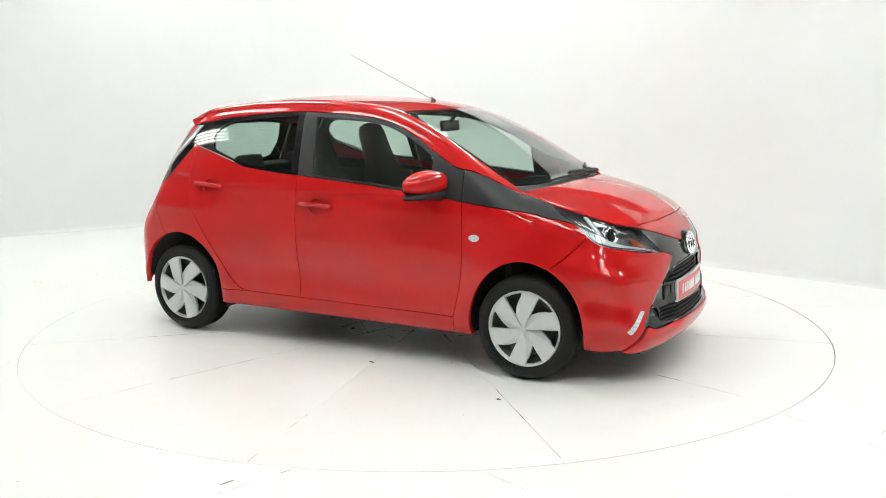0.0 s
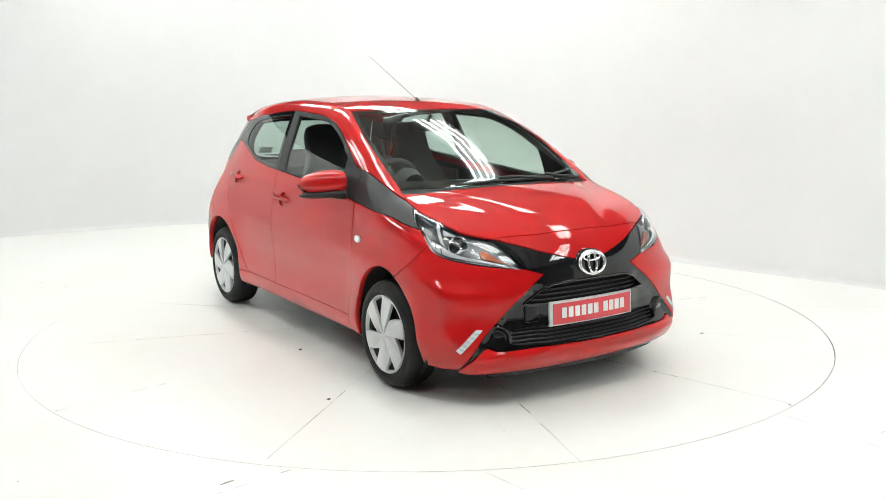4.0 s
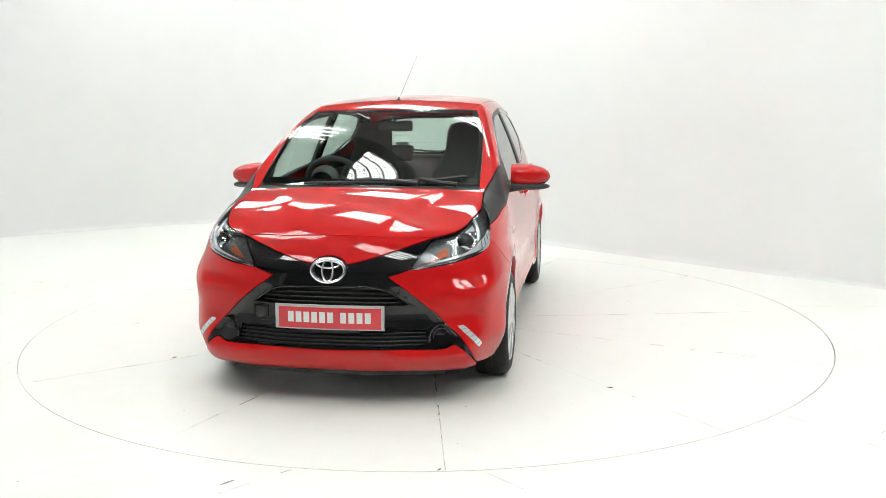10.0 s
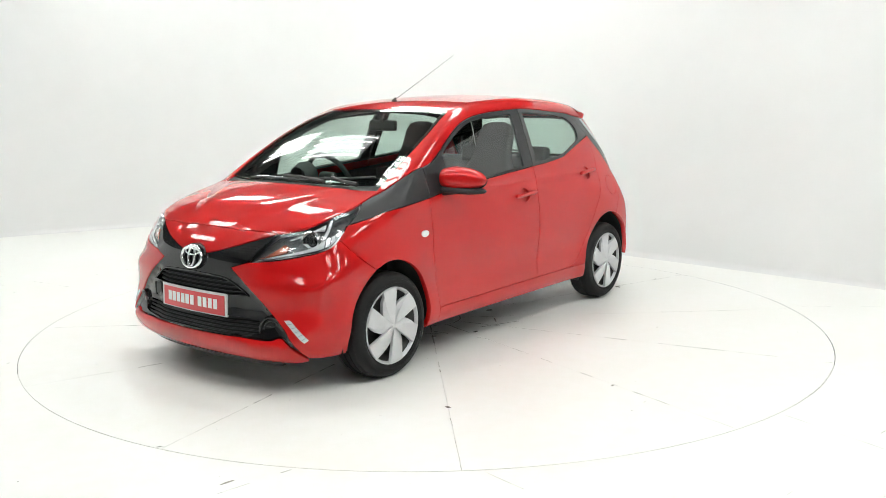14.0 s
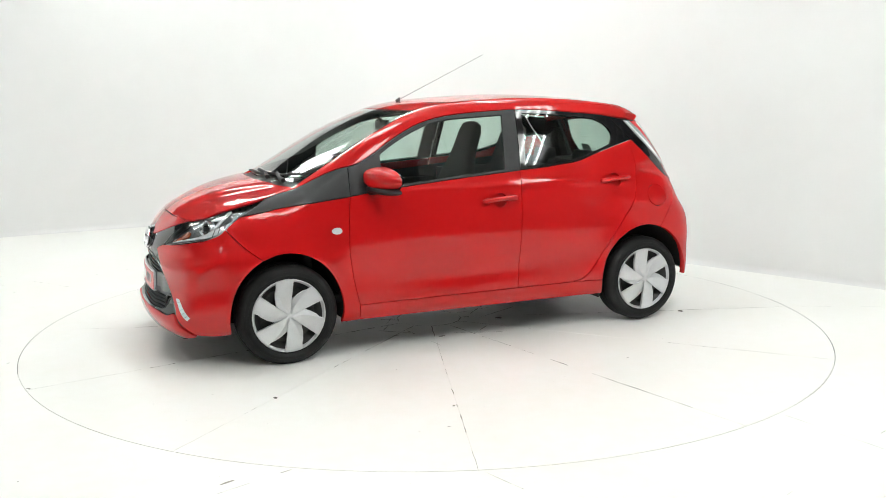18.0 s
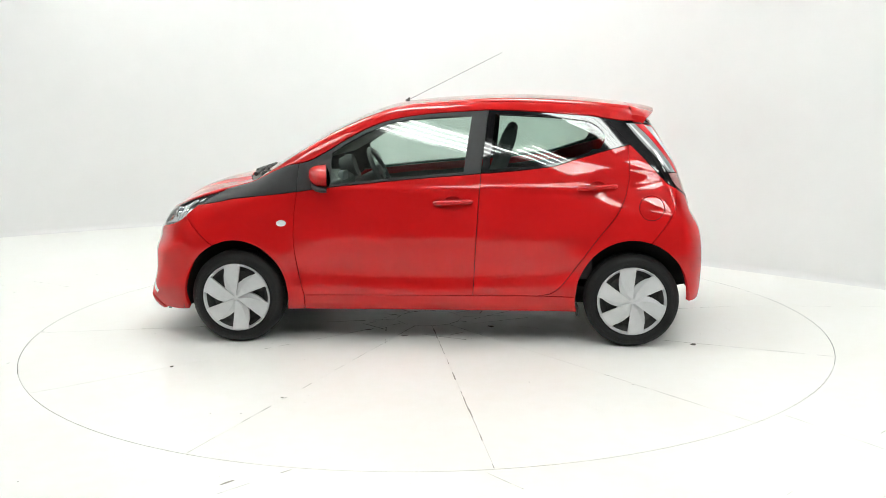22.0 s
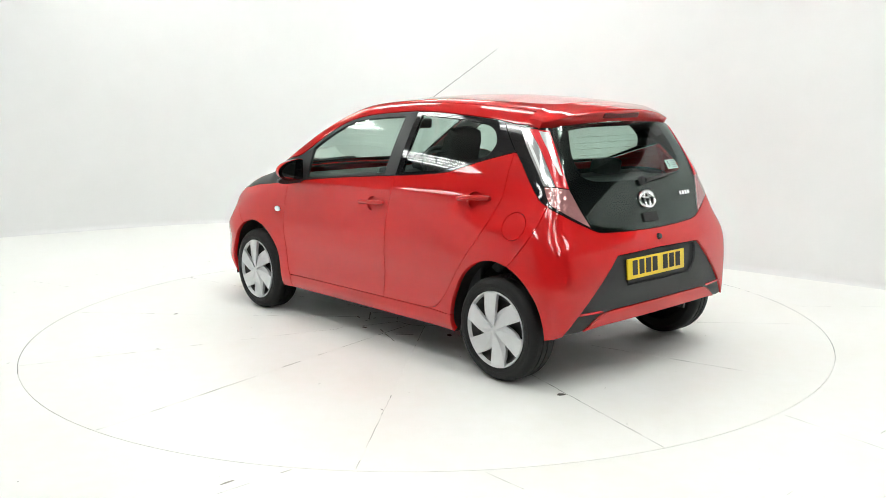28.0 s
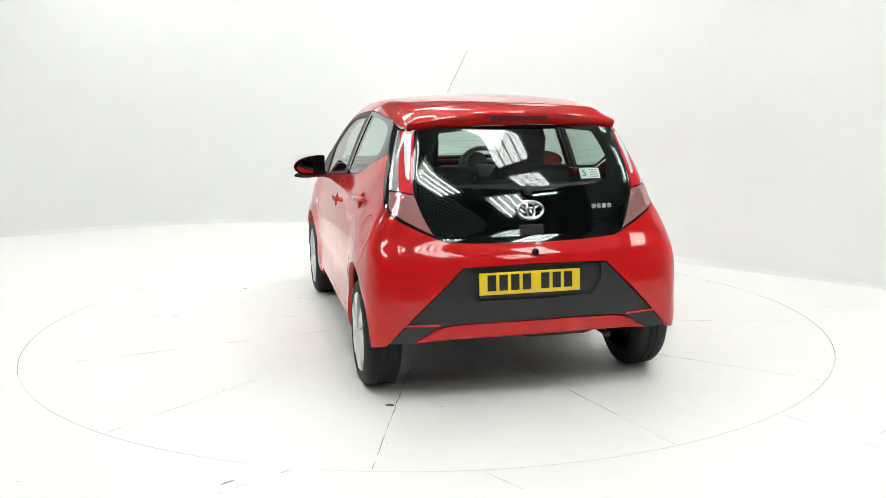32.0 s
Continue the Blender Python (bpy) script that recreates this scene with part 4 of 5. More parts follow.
    panel("reversing_lens", "R", cat(line("R", [(54.3, 1.004), (50.3, 1.001), (45.5, .988)]), line("R", [(45.5, .988), (43.6, .94), (41.2, .88), (37.6, .802)]), line("R", [(37.6, .802), (43, .843), (48, .886), (52.2, .928), (54.3, 1.004)])), PINK_LENS, lift=.004, label="clear pink reversing lens", **ins)
    panel("reflector", "R", cat(line("R", [(33.5, .380), (44, .384)]), line("R", [(44, .384), (44, .396)]), line("R", [(44, .396), (33.5, .394)])), RED_LENS, car, "red rear reflector strip", lift=.0, depth=.012, **S)
    # daytime lamp strip and fog lamp
    drl = panel("daytime_lamp", "F", cat(line("F", [(38.7, .388), (40.9, .392)]), line("F", [(40.9, .392), (46.2, .294)]), line("F", [(46.2, .294), (44.7, .274)]), line("F", [(44.7, .274), (38.7, .388)])), LAMP_WHITE, bump, "slanted white daytime lamp strip", lift=.001, depth=.01, step=.015, **S)
    for k in range(1, 6):
        u = 38.7 + 6.0 * k / 6, .388 - .114 * k / 6
        w = 40.9 + 5.3 * k / 6, .392 - .098 * k / 6
        panel("lamp_rib", "F", cat(line("F", [u, w]), line("F", [w, (w[0] + .13, w[1] - .002)]), line("F", [(w[0] + .13, w[1] - .002), (u[0] + .13, u[1] - .002)])), GREY_PLASTIC, drl, lift=.0025, depth=.002, step=.01, shrink=0, side=side)
    fog = part("fog_lamp", moved(lathe([(.066, -.07), (.0705, -.004), (.069, .005), (.063, .008), (.057, .005), (.054, -.004)], 36),
                                 Matrix.Translation((1.757, .529 * side, .334)) @ Vector((.94, .34 * side, .02)).to_track_quat("Z", "Y").to_matrix().to_4x4()), GLOSS_BLACK, car, "round black fog lamp")
    fm = Matrix.Translation((1.757, .529 * side, .334)) @ Vector((.94, .34 * side, .02)).to_track_quat("Z", "Y").to_matrix().to_4x4()
    part("fog_lens", moved(lathe([(.055, -.006), (.03, -.001), (0, .001)], 28), fm), DARK_LENS, fog, "dark round lens")
    part("fog_ring", moved(rod([(.042 * math.cos(q), .042 * math.sin(q), .0) for q in np.linspace(0, 2 * math.pi, 28, False)], .003, 6, closed=True), fm), SATIN_BLACK, fog)
    # indicator on the wing
    p, n = on_skin(*rays("S", [(.882, .722)]))
    rep = moved(slab([(.030 * math.cos(a), .019 * math.sin(a)) for a in np.linspace(0, 2 * math.pi, 20, False)], .008, .003),
                Matrix.Translation((p[0][0], p[0][1] * side, p[0][2])) @ pose(0, 0, 0, -90 * side))
    part("side_indicator", rep, LAMP_WHITE, wing, "oval clear side indicator")
    for (x, z), door in (((-.135, .838), fd), ((-.965, .920), rd)):
        q, n = on_skin(*rays("S", [(x + dx, z + .004 + dx * -.05) for dx in (-.112, -.106, -.09, -.05, 0, .05, .09, .106, .112)]))
        off = np.array([.004, .013, .017, .020, .021, .020, .017, .013, .004])[:, None]
        pts = [(float(a[0]), float(a[1]) * side, float(a[2])) for a in q + n * off]
        bm = rod(pts, [.006, .013, .0145, .014, .013, .014, .0145, .013, .006], 10)
        part("door_handle", bm, PAINT, door, "red door handle")


def wheel(car):
    """Tyre, steel rim and a plastic cover of six blades; its outer face looks along +y."""
    w = part("wheel", lathe([(.06, -.05), (.165, -.05), (.20, -.075), (.205, .028), (.20, .02), (.16, -.02), (.0, -.02)], 40, "Y"), STEEL, car, "road wheel with a silver plastic cover")
    prof = [(.206, .022), (.210, .034), (.2135, .0375), (.2150, .0365), (.2165, .0395), (.232, .0455), (.2335, .0445), (.235, .0458), (.252, .0430), (.2535, .0412), (.2565, .0408), (.268, .034), (.280, .020), (.2865, .006)]
    body = prof + [(.2885, -.004), (.2885, -.030), (.283, -.031), (.283, -.037), (.2885, -.038), (.2885, -.070), (.283, -.071), (.283, -.077), (.2885, -.078), (.2885, -.105), (.2865, -.118), (.278, -.135), (.25, -.150), (.198, -.14)]
    part("tyre", lathe([(r, h - .01) for r, h in body], 72, "Y"), RUBBER, w, "black rubber tyre")
    # shoulder grooves
    groove = moved(block((.004, .026, .004), (0, 0, 0), 0), pose(0, -.012, .2845))
    groove = part("tread_groove", groove, DARK, w)
    for k in range(1, 60):
        g = new("tread_groove", groove.data)
        g.parent, g.rotation_euler = w, (0, 2 * math.pi * k / 60, 0)
    part("wheel_cover", lathe([(.2115, .012), (.212, .024), (.2085, .030), (.2035, .029), (.194, .016), (.189, -.008), (.185, -.012)], 72, "Y"), SILVER, w, "silver cover rim")
    part("cover_hub", lathe([(.017, .026), (.0165, .0345), (.012, .0360), (.007, .0352), (0, .0352)], 28, "Y"), SILVER, w, "silver cover hub")
    dome = lambda r: .034 - .16 * max(r - .06, 0) ** 2
    face = None
    for k in range(6):
        a = 2 * math.pi * k / 6
        if face is None:
            # a raised blade with one radial edge, and beside it a lower web that ends at the three-cornered hole
            edge_r = (.012, .03, .06, .09, .12, .15, .18, .204)
            first = [(r, -30, dome(r) + .0030) for r in edge_r]
            rim = [(.2045, g, dome(.204) + .0025) for g in (-22, -15, -8)]
            second = [(r, 16 * (1 - (r - .012) / .192) - 1, dome(r) + .0005) for r in edge_r[::-1]]
            blade_loop = first + rim + second
            web_loop = [(r, g - .3, h - .0006) for r, g, h in second[1:]][::-1] + [(.16, 6.5, dome(.16) - .006), (.125, 16, dome(.125) - .009), (.088, 30, dome(.088) - .012), (.05, 30, dome(.05) - .008), (.012, 30, dome(.012) - .001)]
            for name, loop in (("cover_blade", blade_loop), ("cover_web", web_loop)):
                bm = bmesh.new()
                at = [(r * math.cos(radians(g)), r * math.sin(radians(g)), h) for r, g, h in loop]
                top, low = [bm.verts.new(p) for p in at], [bm.verts.new((p[0], p[1], p[2] - .018)) for p in at]
                bmesh.ops.triangulate(bm, faces=[bm.faces.new(top)])
                for i in range(len(at)):
                    j = (i + 1) % len(at)
                    bm.faces.new((top[j], top[i], low[i], low[j]))
                if name == "cover_blade":
                    rim_edges = [e for e in bm.edges if all(v in top for v in e.verts) and len(e.link_faces) == 2 and e.calc_face_angle(0) > .9]
                    bmesh.ops.bevel(bm, geom=rim_edges, offset=.0012, segments=1, affect="EDGES")
                bm.transform(pose(0, 0, 0, -90))
                ob = part(name, bm, SILVER, w)
                face = (face or []) + [ob]
        else:
            for first_one in face:
                b = new(first_one.name.split(".")[0], first_one.data)
                b.parent = w
                b.rotation_euler = (0, a, 0)
    part("brake_drum", lathe([(.0, -.03), (.11, -.03), (.115, -.06), (.115, -.09), (0, -.09)], 28, "Y"), DARK, w)
    return w


def bent(size, at=(0, 0, 0), bow=.24, n=14):
    """A thin plate bowed back towards its ends."""
    bm = bmesh.new()
    rows = []
    for i in range(n + 1):
        x = (i / n - .5) * size[0]
        z = at[2] - bow * (x + at[0]) ** 2
        rows.append([bm.verts.new((x + at[0], at[1] + sy * size[1] / 2, z + sz * size[2] / 2)) for sy, sz in ((-1, -1), (1, -1), (1, 1), (-1, 1))])
    for a, b in zip(rows, rows[1:]):
        for j in range(4):
            bm.faces.new((a[j], a[(j + 1) % 4], b[(j + 1) % 4], b[j]))
    bm.faces.new(rows[0][::-1])
    bm.faces.new(rows[-1])
    bmesh.ops.bevel(bm, geom=[e for e in bm.edges if e.calc_face_angle(0) > 1.2], offset=min(.003, size[2] * .3), segments=2, affect="EDGES")
    return bm


def bars(parent, mat, count_words, height, pitch, thick, place, name="lettering_bar", bow=0):
    """Plain bars in place of letters, in words."""
    total = sum(count_words) + .6 * (len(count_words) - 1)
    x = -total * pitch / 2
    for n in count_words:
        for _ in range(n):
            part(name, moved(block((pitch * .72, height, thick), (x + pitch / 2, 0, -bow * (x + pitch / 2) ** 2), 0), place), mat, parent)
            x += pitch
        x += .6 * pitch


def emblem(car, place, w, h, label):
    ring = lambda rx, ry, r, n=36: rod([(rx * math.cos(2 * math.pi * i / n), ry * math.sin(2 * math.pi * i / n), .004) for i in range(n)], r, 8, closed=True)
    e = part("emblem", moved(joined(ring(w, h, .0075)), place), BADGE, car, label)
    part("emblem_oval", moved(joined(ring(w * .32, h * .92, .006)), place), BADGE, e)
    part("emblem_oval", moved(moved(ring(w * .66, h * .30, .005), pose(0, h * .5, 0)), place), BADGE, e)
    return e


def facing(at, way, up=(0, 0, 1)):
    """A pose whose z looks along way and whose y points up."""
    z = Vector(way).normalized()
    x = Vector(up).cross(z).normalized()
    y = z.cross(x)
    return Matrix.Translation(at) @ Matrix((x, y, z)).transposed().to_4x4()


def details(car):
    # number plates
    front = facing((1.828, 0, .430), (1, 0, .04))
    p = part("front_plate", moved(bent((.530, .118, .012)), front), SILVER, car, "red show plate in a silver frame")
    part("plate_face", moved(bent((.498, .100, .004), (.003, -.003, .007)), front), PLATE_RED, p)
    bars(p, WHITE_INK, (6, 4), .050, .039, .002, front @ pose(.003, .0, .0095), bow=.24)
    part("frame_strip", moved(block((.30, .012, .004), (0, -.064, .004), .002), front), SATIN_BLACK, p)
    rear = facing((-1.606, .030, .574), (-1, 0, .06))
    p = part("rear_plate", moved(block((.505, .106, .010), (0, 0, 0), .003), rear), PLATE_YELLOW, car, "yellow rear plate with black bars")
    bars(p, BLACK_INK, (4, 3), .076, .058, .002, rear @ pose(0, .004, .0055))
    part("frame_strip", moved(block((.505, .014, .008), (0, -.060, 0), .002), rear), SATIN_BLACK, p)
    emblem(car, facing((1.812, 0, .652), (1, 0, .22)), .080, .056, "oval chrome front emblem")
    part("emblem_plinth", moved(lathe([(0, .006), (.092, .002), (.098, -.02)], 36), facing((1.802, 0, .652), (1, 0, .22)) @ Matrix.Diagonal((1, .74, 1, 1))), GLOSS_BLACK, car)
    emblem(car, facing((-1.513, 0, .905), (-1, 0, .36)), .064, .043, "oval chrome rear emblem")
    # tow cover on the fascia
    part("tow_cover", moved(block((.075, .075, .006), (0, 0, 0), .012, 3), facing((1.782, -.345, .437), (1, -.18, 0))), SATIN_BLACK, car)
    # tailgate latch, camera, badge bars, sticker
    part("latch_pocket", moved(block((.12, .050, .010), (0, 0, 0), .004), facing((-1.541, 0, .815), (-1, 0, .34))), DARK, car)
    part("gate_button", moved(lathe([(0, .014), (.014, .012), (.018, 0)], 18), facing((-1.596, 0, .715), (-1, 0, .3))), GLOSS_BLACK, car)
    b = facing((-1.497, -.375, .912), (-1, -.05, .38))
    bars(car, BADGE, (4,), .022, .028, .005, b, "badge_bar")
    s = facing((-1.434, -.338, 1.068), (-1, -.05, .62))
    st = part("sticker", moved(block((.105, .056, .002), (0, 0, 0), 0), s), PALE_INK, car, "small pale sticker on the rear window")
    five = bpy.data.curves.new("sticker_number", "FONT")
    five.body, five.size, five.align_x, five.align_y = "5", .05, "CENTER", "CENTER"
    five.materials.append(BLACK_INK)
    t = new("sticker_number", five)
    t.parent = st
    t.matrix_basis = s @ pose(-.030, 0, .0018)
    for k, wide in enumerate((.050, .040, .046, .034)):
        part("sticker_bar", moved(block((wide, .005, .001), (.022, .018 - .012 * k, .0015), 0), s), GREY_PLASTIC, st)
    # heater lines in the rear window
    for k in range(7):
        q, n = on_skin(*rays("R", np.stack([np.radians(np.linspace(-40, 40, 12)) * ARC, np.full(12, 1.06 + .03 * k)], 1)))
        part("heater_line", rod([tuple(o) for o in q - n * .007], .0005, 4), PLASTIC, car)
    # rear wiper
    wi = part("rear_wiper", rod([(-1.502, .0, 1.005), (-1.499, -.10, 1.012), (-1.490, -.32, 1.030)], [.012, .009, .005], 8), PLASTIC, car, "black rear wiper")
    part("wiper_boss", moved(lathe([(0, .022), (.020, .018), (.026, 0)], 20), facing((-1.478, 0, 1.0), (-1, 0, .4))), PLASTIC, wi)
    # spoiler
    ys = np.linspace(-.545, .545, 31)
    rows = []
    for y in ys:
        xt = -1.352 + .34 * y * y
        zt = 1.376 - .05 * (y / .52) ** 2
        x0 = -1.170
        z0 = float(on_skin(*rays("T", [(x0, np.clip(y, -.5, .5))]))[0][0][2])
        if abs(y) > .5:
            z0 -= (abs(y) - .5) * .7
        rows.append([(x0, y, z0 + .001), ((x0 * 2 + xt) / 3, y, (z0 * 2 + zt) / 3 + .004), ((x0 + 2 * xt) / 3, y, (z0 + 2 * zt) / 3 + .005), (xt, y, zt),
                     (xt - .004, y, zt - .008), (xt + .022, y, zt - .048), (xt + .045, y, zt - .064), (x0 - .04, y, min(zt - .058, 1.315)), (x0, y, 1.305)])
    v, f = [q for r in rows for q in r], []
    m = len(rows[0])
    for i in range(len(rows) - 1):
        for j in range(m - 1):
            f.append((i * m + j, (i + 1) * m + j, (i + 1) * m + j + 1, i * m + j + 1))
    f += [tuple(range(m))[::-1], tuple((len(rows) - 1) * m + j for j in range(m))]
    me = mesh_of("spoiler", v, f, PAINT)
    me.set_sharp_from_angle(angle=radians(35))
    sp = part("spoiler", me, None, car, "red roof spoiler")
    part("high_brake_lamp", moved(block((.30, .030, .012), (0, 0, 0), .005), facing((-1.336, 0, 1.343), (-1, 0, -.35))), DEEP_RED, sp, "red high brake lamp")
    # aerial
    an = part("aerial", rod([(.206, 0, 1.436), (-.40, 0, 1.728)], [.0017, .0011], 6), SATIN_BLACK, car, "long thin roof aerial")
    part("aerial_base", moved(lathe([(.018, -.006), (.016, .004), (.008, .010), (.005, .022), (0, .024)], 20), pose(.215, 0, 1.428, 0, -25)), PLASTIC, an)
    # windscreen wipers, parked low on the screen
    for arm, blade in ((((1.150, .30), (1.125, .12), (1.120, -.05)), ((1.135, .22), (1.140, -.05), (1.125, -.33))),
                       (((1.10, .50), (1.10, .40), (1.085, .30)), ((1.115, .12), (1.080, .34), (1.005, .545)))):
        pts = []
        for x, y in spline(arm, 4):
            q, n = on_skin(*rays("T", [(x, y)]))
            pts.append(tuple(q[0] + n[0] * .016))
        wa = part("windscreen_wiper", rod(pts, [.013] * 3 + [.010] * (len(pts) - 3), 8), PLASTIC, car, "black windscreen wiper")
        pts = []
        for x, y in spline(blade, 5):
            q, n = on_skin(*rays("T", [(x, y)]))
            pts.append(tuple(q[0] + n[0] * .009))
        part("wiper_blade", rod(pts, .0075, 6), SATIN_BLACK, wa)
    for side in (1, -1):
        mirror(car, side)


def mirror_shell(side, z_mid, z_half, deep, swell=1.0, n=22):
    """A D-shaped shell that tapers outwards from the door; its rear is flat."""
    v, f = [], []
    m = 17
    for i in range(n):
        s = i / (n - 1)
        k = max(1 - s ** 3.2, .0) ** .55 * min(1, .90 + s * .8)
        y, xr = .752 + .216 * s, .612 - .050 * s
        zm = z_mid - .012 * s
        for j in range(m):
            a = math.pi * (j / (m - 1) - .5)
            c, q = math.cos(a), math.sin(a)
            v.append((xr + deep * (1 - .25 * s) * k ** .7 * abs(c) ** .75, y * side, zm + z_half * k * math.copysign(abs(q) ** .72, q)))
    for i in range(n - 1):
        for j in range(m - 1):
            f.append((i * m + j, (i + 1) * m + j, (i + 1) * m + j + 1, i * m + j + 1))
        f.append((i * m + m - 1, (i + 1) * m + m - 1, (i + 1) * m, i * m))
    f.append(tuple(range(m)))
    bm = bmesh.new()
    for q in v:
        bm.verts.new(q)
    bm.verts.ensure_lookup_table()
    for g in f:
        bm.faces.new([bm.verts[k] for k in g])
    bmesh.ops.remove_doubles(bm, verts=bm.verts, dist=.0005)
    return bm


def mirror(car, side):
    m = part("wing_mirror", mirror_shell(side, 1.006, .063, .108), PAINT, car, "red wing mirror with a black arm")
    part("mirror_base", mirror_shell(side, .944, .026, .094), SATIN_BLACK, m, "black lower shell")
    part("mirror_arm", rod([(.668, .70 * side, .930), (.664, .75 * side, .928), (.655, .82 * side, .936)], [.030, .022, .018], 12), SATIN_BLACK, m)
    rim = mirror_shell(side, 1.000, .066, .012)
    rim.transform(pose(-.005, 0, 0))
    part("mirror_bezel", rim, GLOSS_BLACK, m, "black mirror surround")
    g = mirror_shell(side, 0, .055, .003)
    g.transform(pose(.606, .855 * side, 1.003) @ Matrix.Diagonal((1, .86, 1, 1)) @ pose(-.606, -.855 * side, 0))
    g.transform(pose(-.0075, 0, 0))
    g.transform(pose(.585, .855 * side, 1.0) @ pose(0, 0, 0, 0, -2, 5 * side) @ pose(-.585, -.855 * side, -1.0))
    g.transform(pose(-.0015, 0, 0))
    part("mirror_glass", g, MIRROR, m, "mirror glass")


def chassis(car):
    """Underside, wheel wells and the dark shell behind the panels."""
    for side in (1, -1):
        loop = cat(line("S", [(1.40, .62), (1.25, .80), (.8, .86), (-.3, .96), (-1.0, 1.02), (-1.25, .95), (-1.40, .75)]), arch(-1.17, .34, .37, 120, 0), line("S", [(-.83, .23), (.83, .23)]), arch(1.17, .33, .36, 180, 60))
        panel("inner_panel", "S", loop, DARK, car, lift=-.024, depth=0, step=.06, side=side, shrink=0)
        for cx in (1.17, -1.17):
            v, f = [], []
            n = 18
            for i in range(n + 1):
                a = radians((-12 + 204 * i / n) if cx > 0 else (-12 + 184 * i / n))
                for y in (.50, .765):
                    v.append((cx + .345 * math.cos(a), y * side, .27 + .365 * math.sin(a)))
            f = [(2 * i, 2 * i + 1, 2 * i + 3, 2 * i + 2) for i in range(n)] + [tuple(2 * i for i in range(n + 1))]
            part("wheel_well", mesh_of("wheel_well", v, f, DARK), None, car)
    bm = block((2.55, 1.02, .10), (.12, 0, .245), .03)
    u = part("underbody", bm, DARK, car, "dark underbody")
    for side in (1, -1):
        part("side_floor", block((1.60, .24, .06), (0, .60 * side, .235), .02), DARK, u)
    q, n = on_skin(*rays("F", np.stack([np.radians(np.linspace(-36, 36, 41)) * ARC, np.full(41, .20)], 1)))
    v, f = [], []
    for o in q - n * .085:
        v += [(o[0], o[1], .19), (o[0], o[1], .140), (o[0] - .02, o[1], .140), (o[0] - .02, o[1], .19)]
    for i in range(40):
        for j in range(3):
            f.append((4 * i + j, 4 * i + 4 + j, 4 * i + 5 + j, 4 * i + 1 + j))
    part("air_dam", mesh_of("air_dam", v, f, PLASTIC, smooth=False), None, u, "black air dam")
    part("silencer", moved(lathe([(0, -.20), (.07, -.19), (.08, -.15), (.08, .15), (.07, .19), (0, .20)], 20), pose(-1.34, -.20, .31, 90)), STEEL, u)
    part("tail_pipe", rod([(-1.38, -.42, .262), (-1.49, -.43, .252)], .015, 12), STEEL, u)
    part("rear_axle", rod([(-1.17, -.68, .27), (-1.12, -.4, .24), (-1.12, .4, .24), (-1.17, .68, .27)], .035, 10), STEEL, u)
    for side in (1, -1):
        part("mud_flap", block((.012, .11, .06), (-.86, .69 * side, .20), .004), PLASTIC, u)


def loft(levels, n=28):
    """A padded upright form from (height, width, depth) levels."""
    bm = bmesh.new()
    rings = []
    for z, w, d in levels:
        ring = []
        for i in range(n):
            a = 2 * math.pi * i / n
            c, q = math.cos(a), math.sin(a)
            ring.append(bm.verts.new((math.copysign(abs(c) ** .55, c) * d / 2, math.copysign(abs(q) ** .55, q) * w / 2, z)))
        rings.append(ring)
    for a, b in zip(rings, rings[1:]):
        for i in range(n):
            bm.faces.new((a[i], a[(i + 1) % n], b[(i + 1) % n], b[i]))
    bm.faces.new(rings[0][::-1])
    bm.faces.new(rings[-1])
    return bm


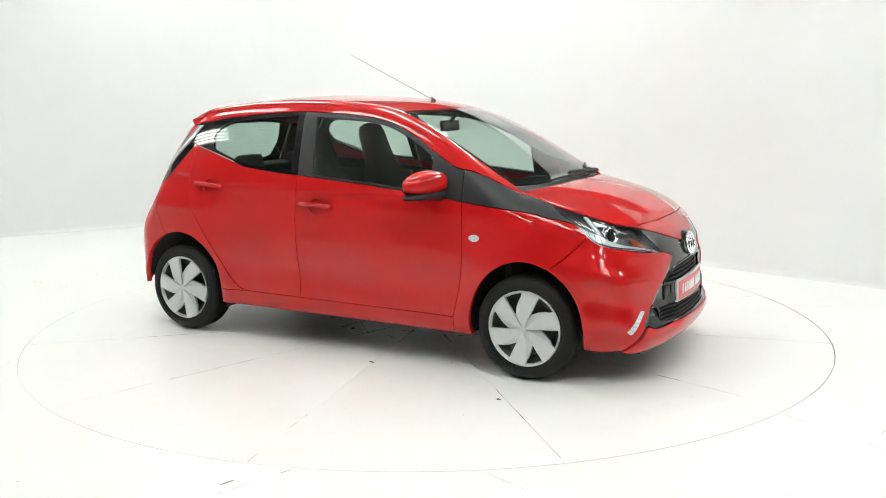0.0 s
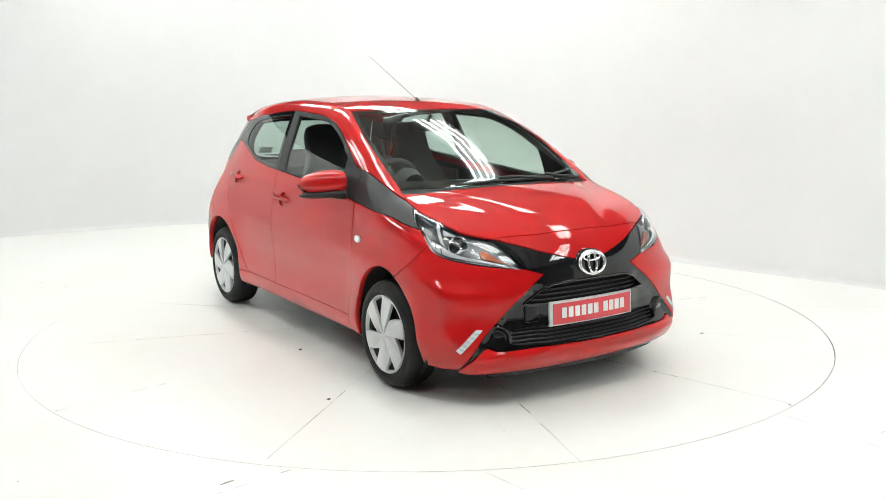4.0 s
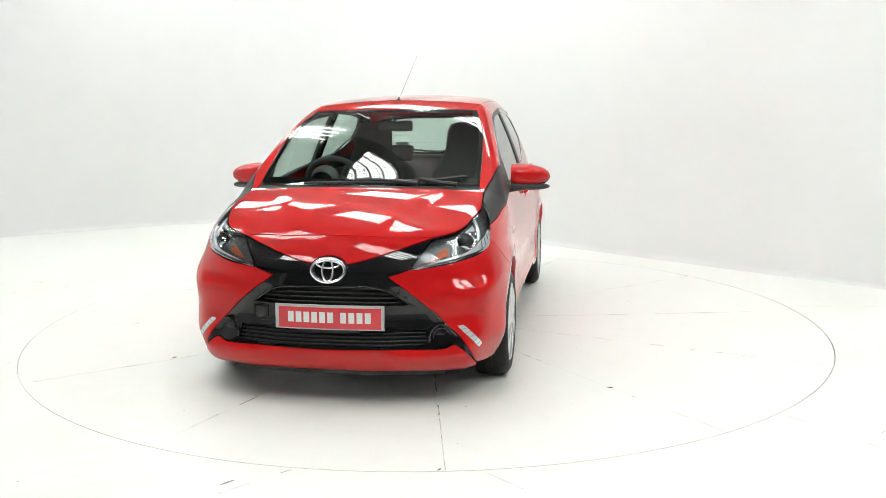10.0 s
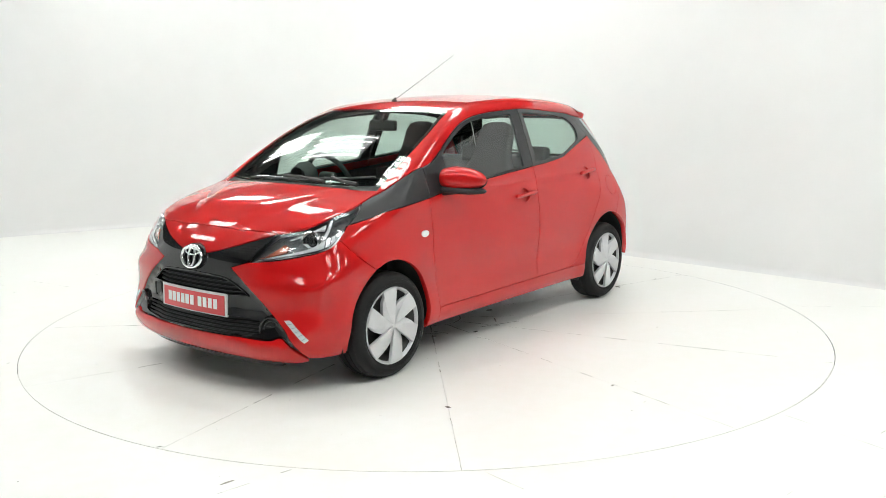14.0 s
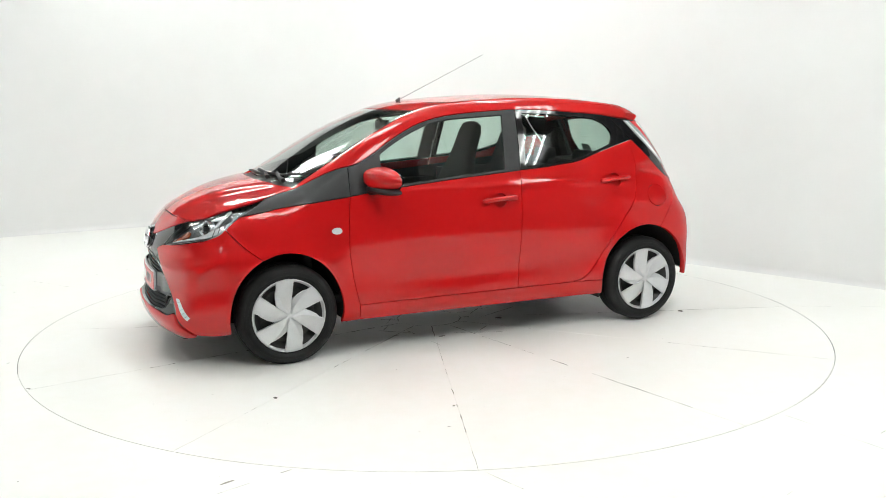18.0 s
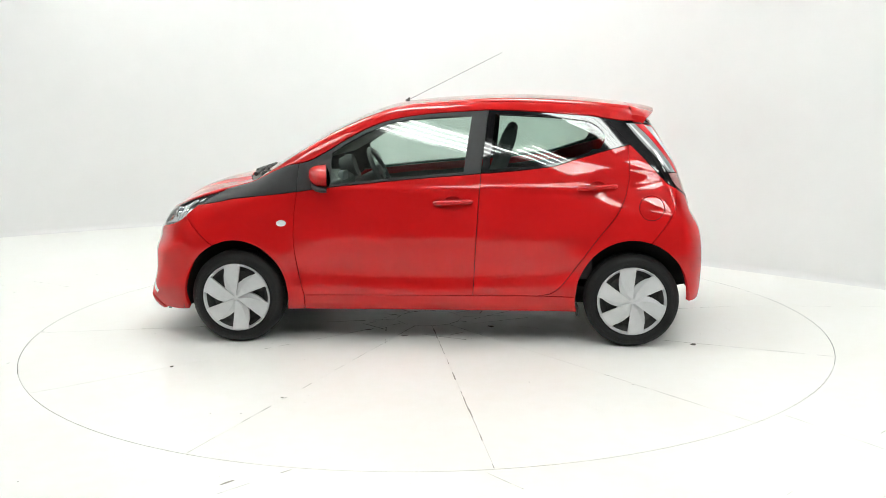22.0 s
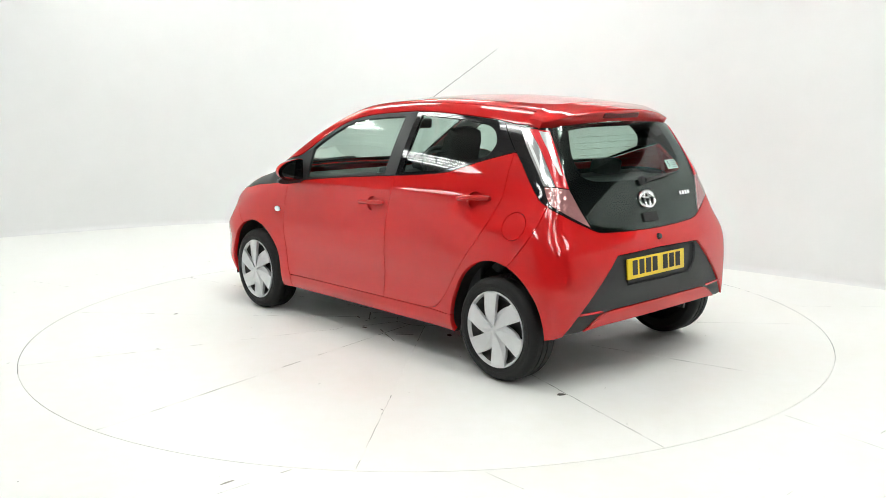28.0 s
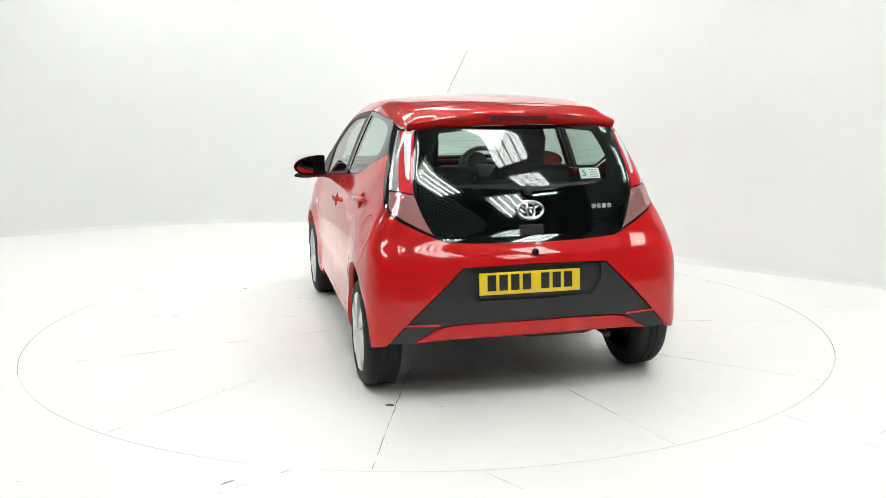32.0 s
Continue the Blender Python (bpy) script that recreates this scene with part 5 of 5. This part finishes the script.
def interior(car):
    cab = part("cabin_floor", joined(block((2.2, 1.30, .05), (-.2, 0, .31), .01), block((.05, 1.30, .55), (1.02, 0, .58), .01)), DARK, car, "dark cabin floor and bulkhead")
    panel("roof_lining", "T", both(cat(line("T", [(.36, 0), (.30, .47)]), line("T", [(.30, .47), (-.4, .50), (-1.15, .47)]), line("T", [(-1.15, .47), (-1.15, 0)]))), LINING, cab, "pale grey roof lining", lift=-.022, depth=0, step=.06)
    d = part("dashboard", joined(block((.42, 1.22, .20), (.85, 0, .84), .06, 4), block((.20, 1.26, .30), (.80, 0, .70), .04, 3), block((.34, .26, .42), (.68, 0, .58), .05, 3)), DASH, car, "dark grey dashboard")
    part("instrument_hood", moved(lathe([(.07, -.06), (.085, 0), (.075, .04), (.06, .03), (0, .02)], 24), pose(.68, -.35, .975, 0, -75)), DASH, d)
    part("centre_stack", block((.03, .20, .20), (.66, 0, .87), .03, 3), GREY_PLASTIC, d, "pale grey centre panel")
    part("vent", moved(lathe([(.045, 0), (.052, .01), (.04, .016), (0, .008)], 20), pose(.645, .55, .86, 0, -90)), GREY_PLASTIC, d)
    # steering wheel, on the car's right
    sw = part("steering_wheel", moved(rod([(.178 * math.cos(a), .178 * math.sin(a), 0) for a in np.linspace(0, 2 * math.pi, 36, False)], .017, 10, closed=True), pose(.46, -.35, .93, 0, -64)), DASH, car, "dark steering wheel")
    part("wheel_boss", moved(joined(block((.11, .13, .05), (0, 0, -.01), .02, 3), block((.03, .32, .02), (.0, 0, 0), .006), block((.16, .04, .02), (-.09, 0, 0), .006)), pose(.46, -.35, .93, 0, -64)), DASH, sw)
    part("column", rod([(.46, -.35, .93), (.78, -.35, .78)], .04, 12), DASH, sw)
    part("rear_view_mirror", moved(joined(block((.022, .22, .065), (0, 0, 0), .02, 3), rod([(0, 0, .02), (.045, 0, .06)], .012, 8)), pose(.33, 0, 1.275, 0, -6)), SATIN_BLACK, car, "black rear view mirror")
    for side in (1, -1):
        y = .33 * side
        s = part("front_seat", block((.50, .48, .16), (.05, y, .50), .06, 4, (0, -8, 0)), FABRIC, car, "dark fabric front seat with built-in headrest")
        part("backrest", moved(loft([(0, .43, .13), (.12, .47, .15), (.34, .48, .14), (.48, .43, .12), (.58, .32, .10), (.66, .27, .10), (.78, .26, .09), (.83, .22, .07), (.85, .12, .03)]), pose(-.20, y, .47, 0, -19)), FABRIC, s)
        part("door_card", block((1.05, .03, .50), (.22, .675 * side, .62), .015), DASH, car, "dark inner door panel")
        part("rear_door_card", block((.62, .03, .56), (-.64, .665 * side, .66), .015), DASH, car, "dark inner rear door panel")
        part("rear_headrest", block((.08, .22, .13), (-1.03, .27 * side, 1.02), .03, 3, (0, -12, 0)), FABRIC, car)
    b = part("rear_bench", block((.48, 1.20, .18), (-.72, 0, .50), .05, 3, (0, -6, 0)), FABRIC, car, "dark fabric rear bench")
    part("bench_back", moved(block((.13, 1.18, .50), (0, 0, .25), .04, 3), pose(-.93, 0, .52, 0, -16)), FABRIC, b)
    part("parcel_shelf", block((.36, 1.02, .02), (-1.24, 0, .985), .006), DASH, car, "dark parcel shelf")


def build_car():
    car = tagged(new("car"), "glossy red five-door small hatchback on the turntable", "car")
    shell(car)
    details(car)
    chassis(car)
    interior(car)
    first = wheel(car)
    y = .770
    size = Matrix.Scale(.972, 4)
    first.matrix_basis = pose(1.17, y, .2735, 0, -8.7, 0) @ size
    copy_thing(first, pose(-1.17, y, .2735, 0, -6.4, 0) @ size)
    copy_thing(first, pose(1.17, -y, .2735, 0, -25.7, 180) @ size)
    copy_thing(first, pose(-1.17, -y, .2735, 0, 6.3, 180) @ size)
    return car


room()
table = turntable()
ceiling_lights()
car = build_car()


def motions():
    times = [2.0 * i for i in range(17)]
    walk(table, [(t, pose(0, 0, 0, 0, 0, TURN_START + TURN_RATE * t)) for t in times])
    spin = lambda t: pose(0, 0, 0, 0, 0, TURN_START + TURN_RATE * t)
    walk(car, [(t, spin(t) @ pose(*CAR_AT, .001)) for t in np.arange(0, 32.5, .5).tolist()])


motions()
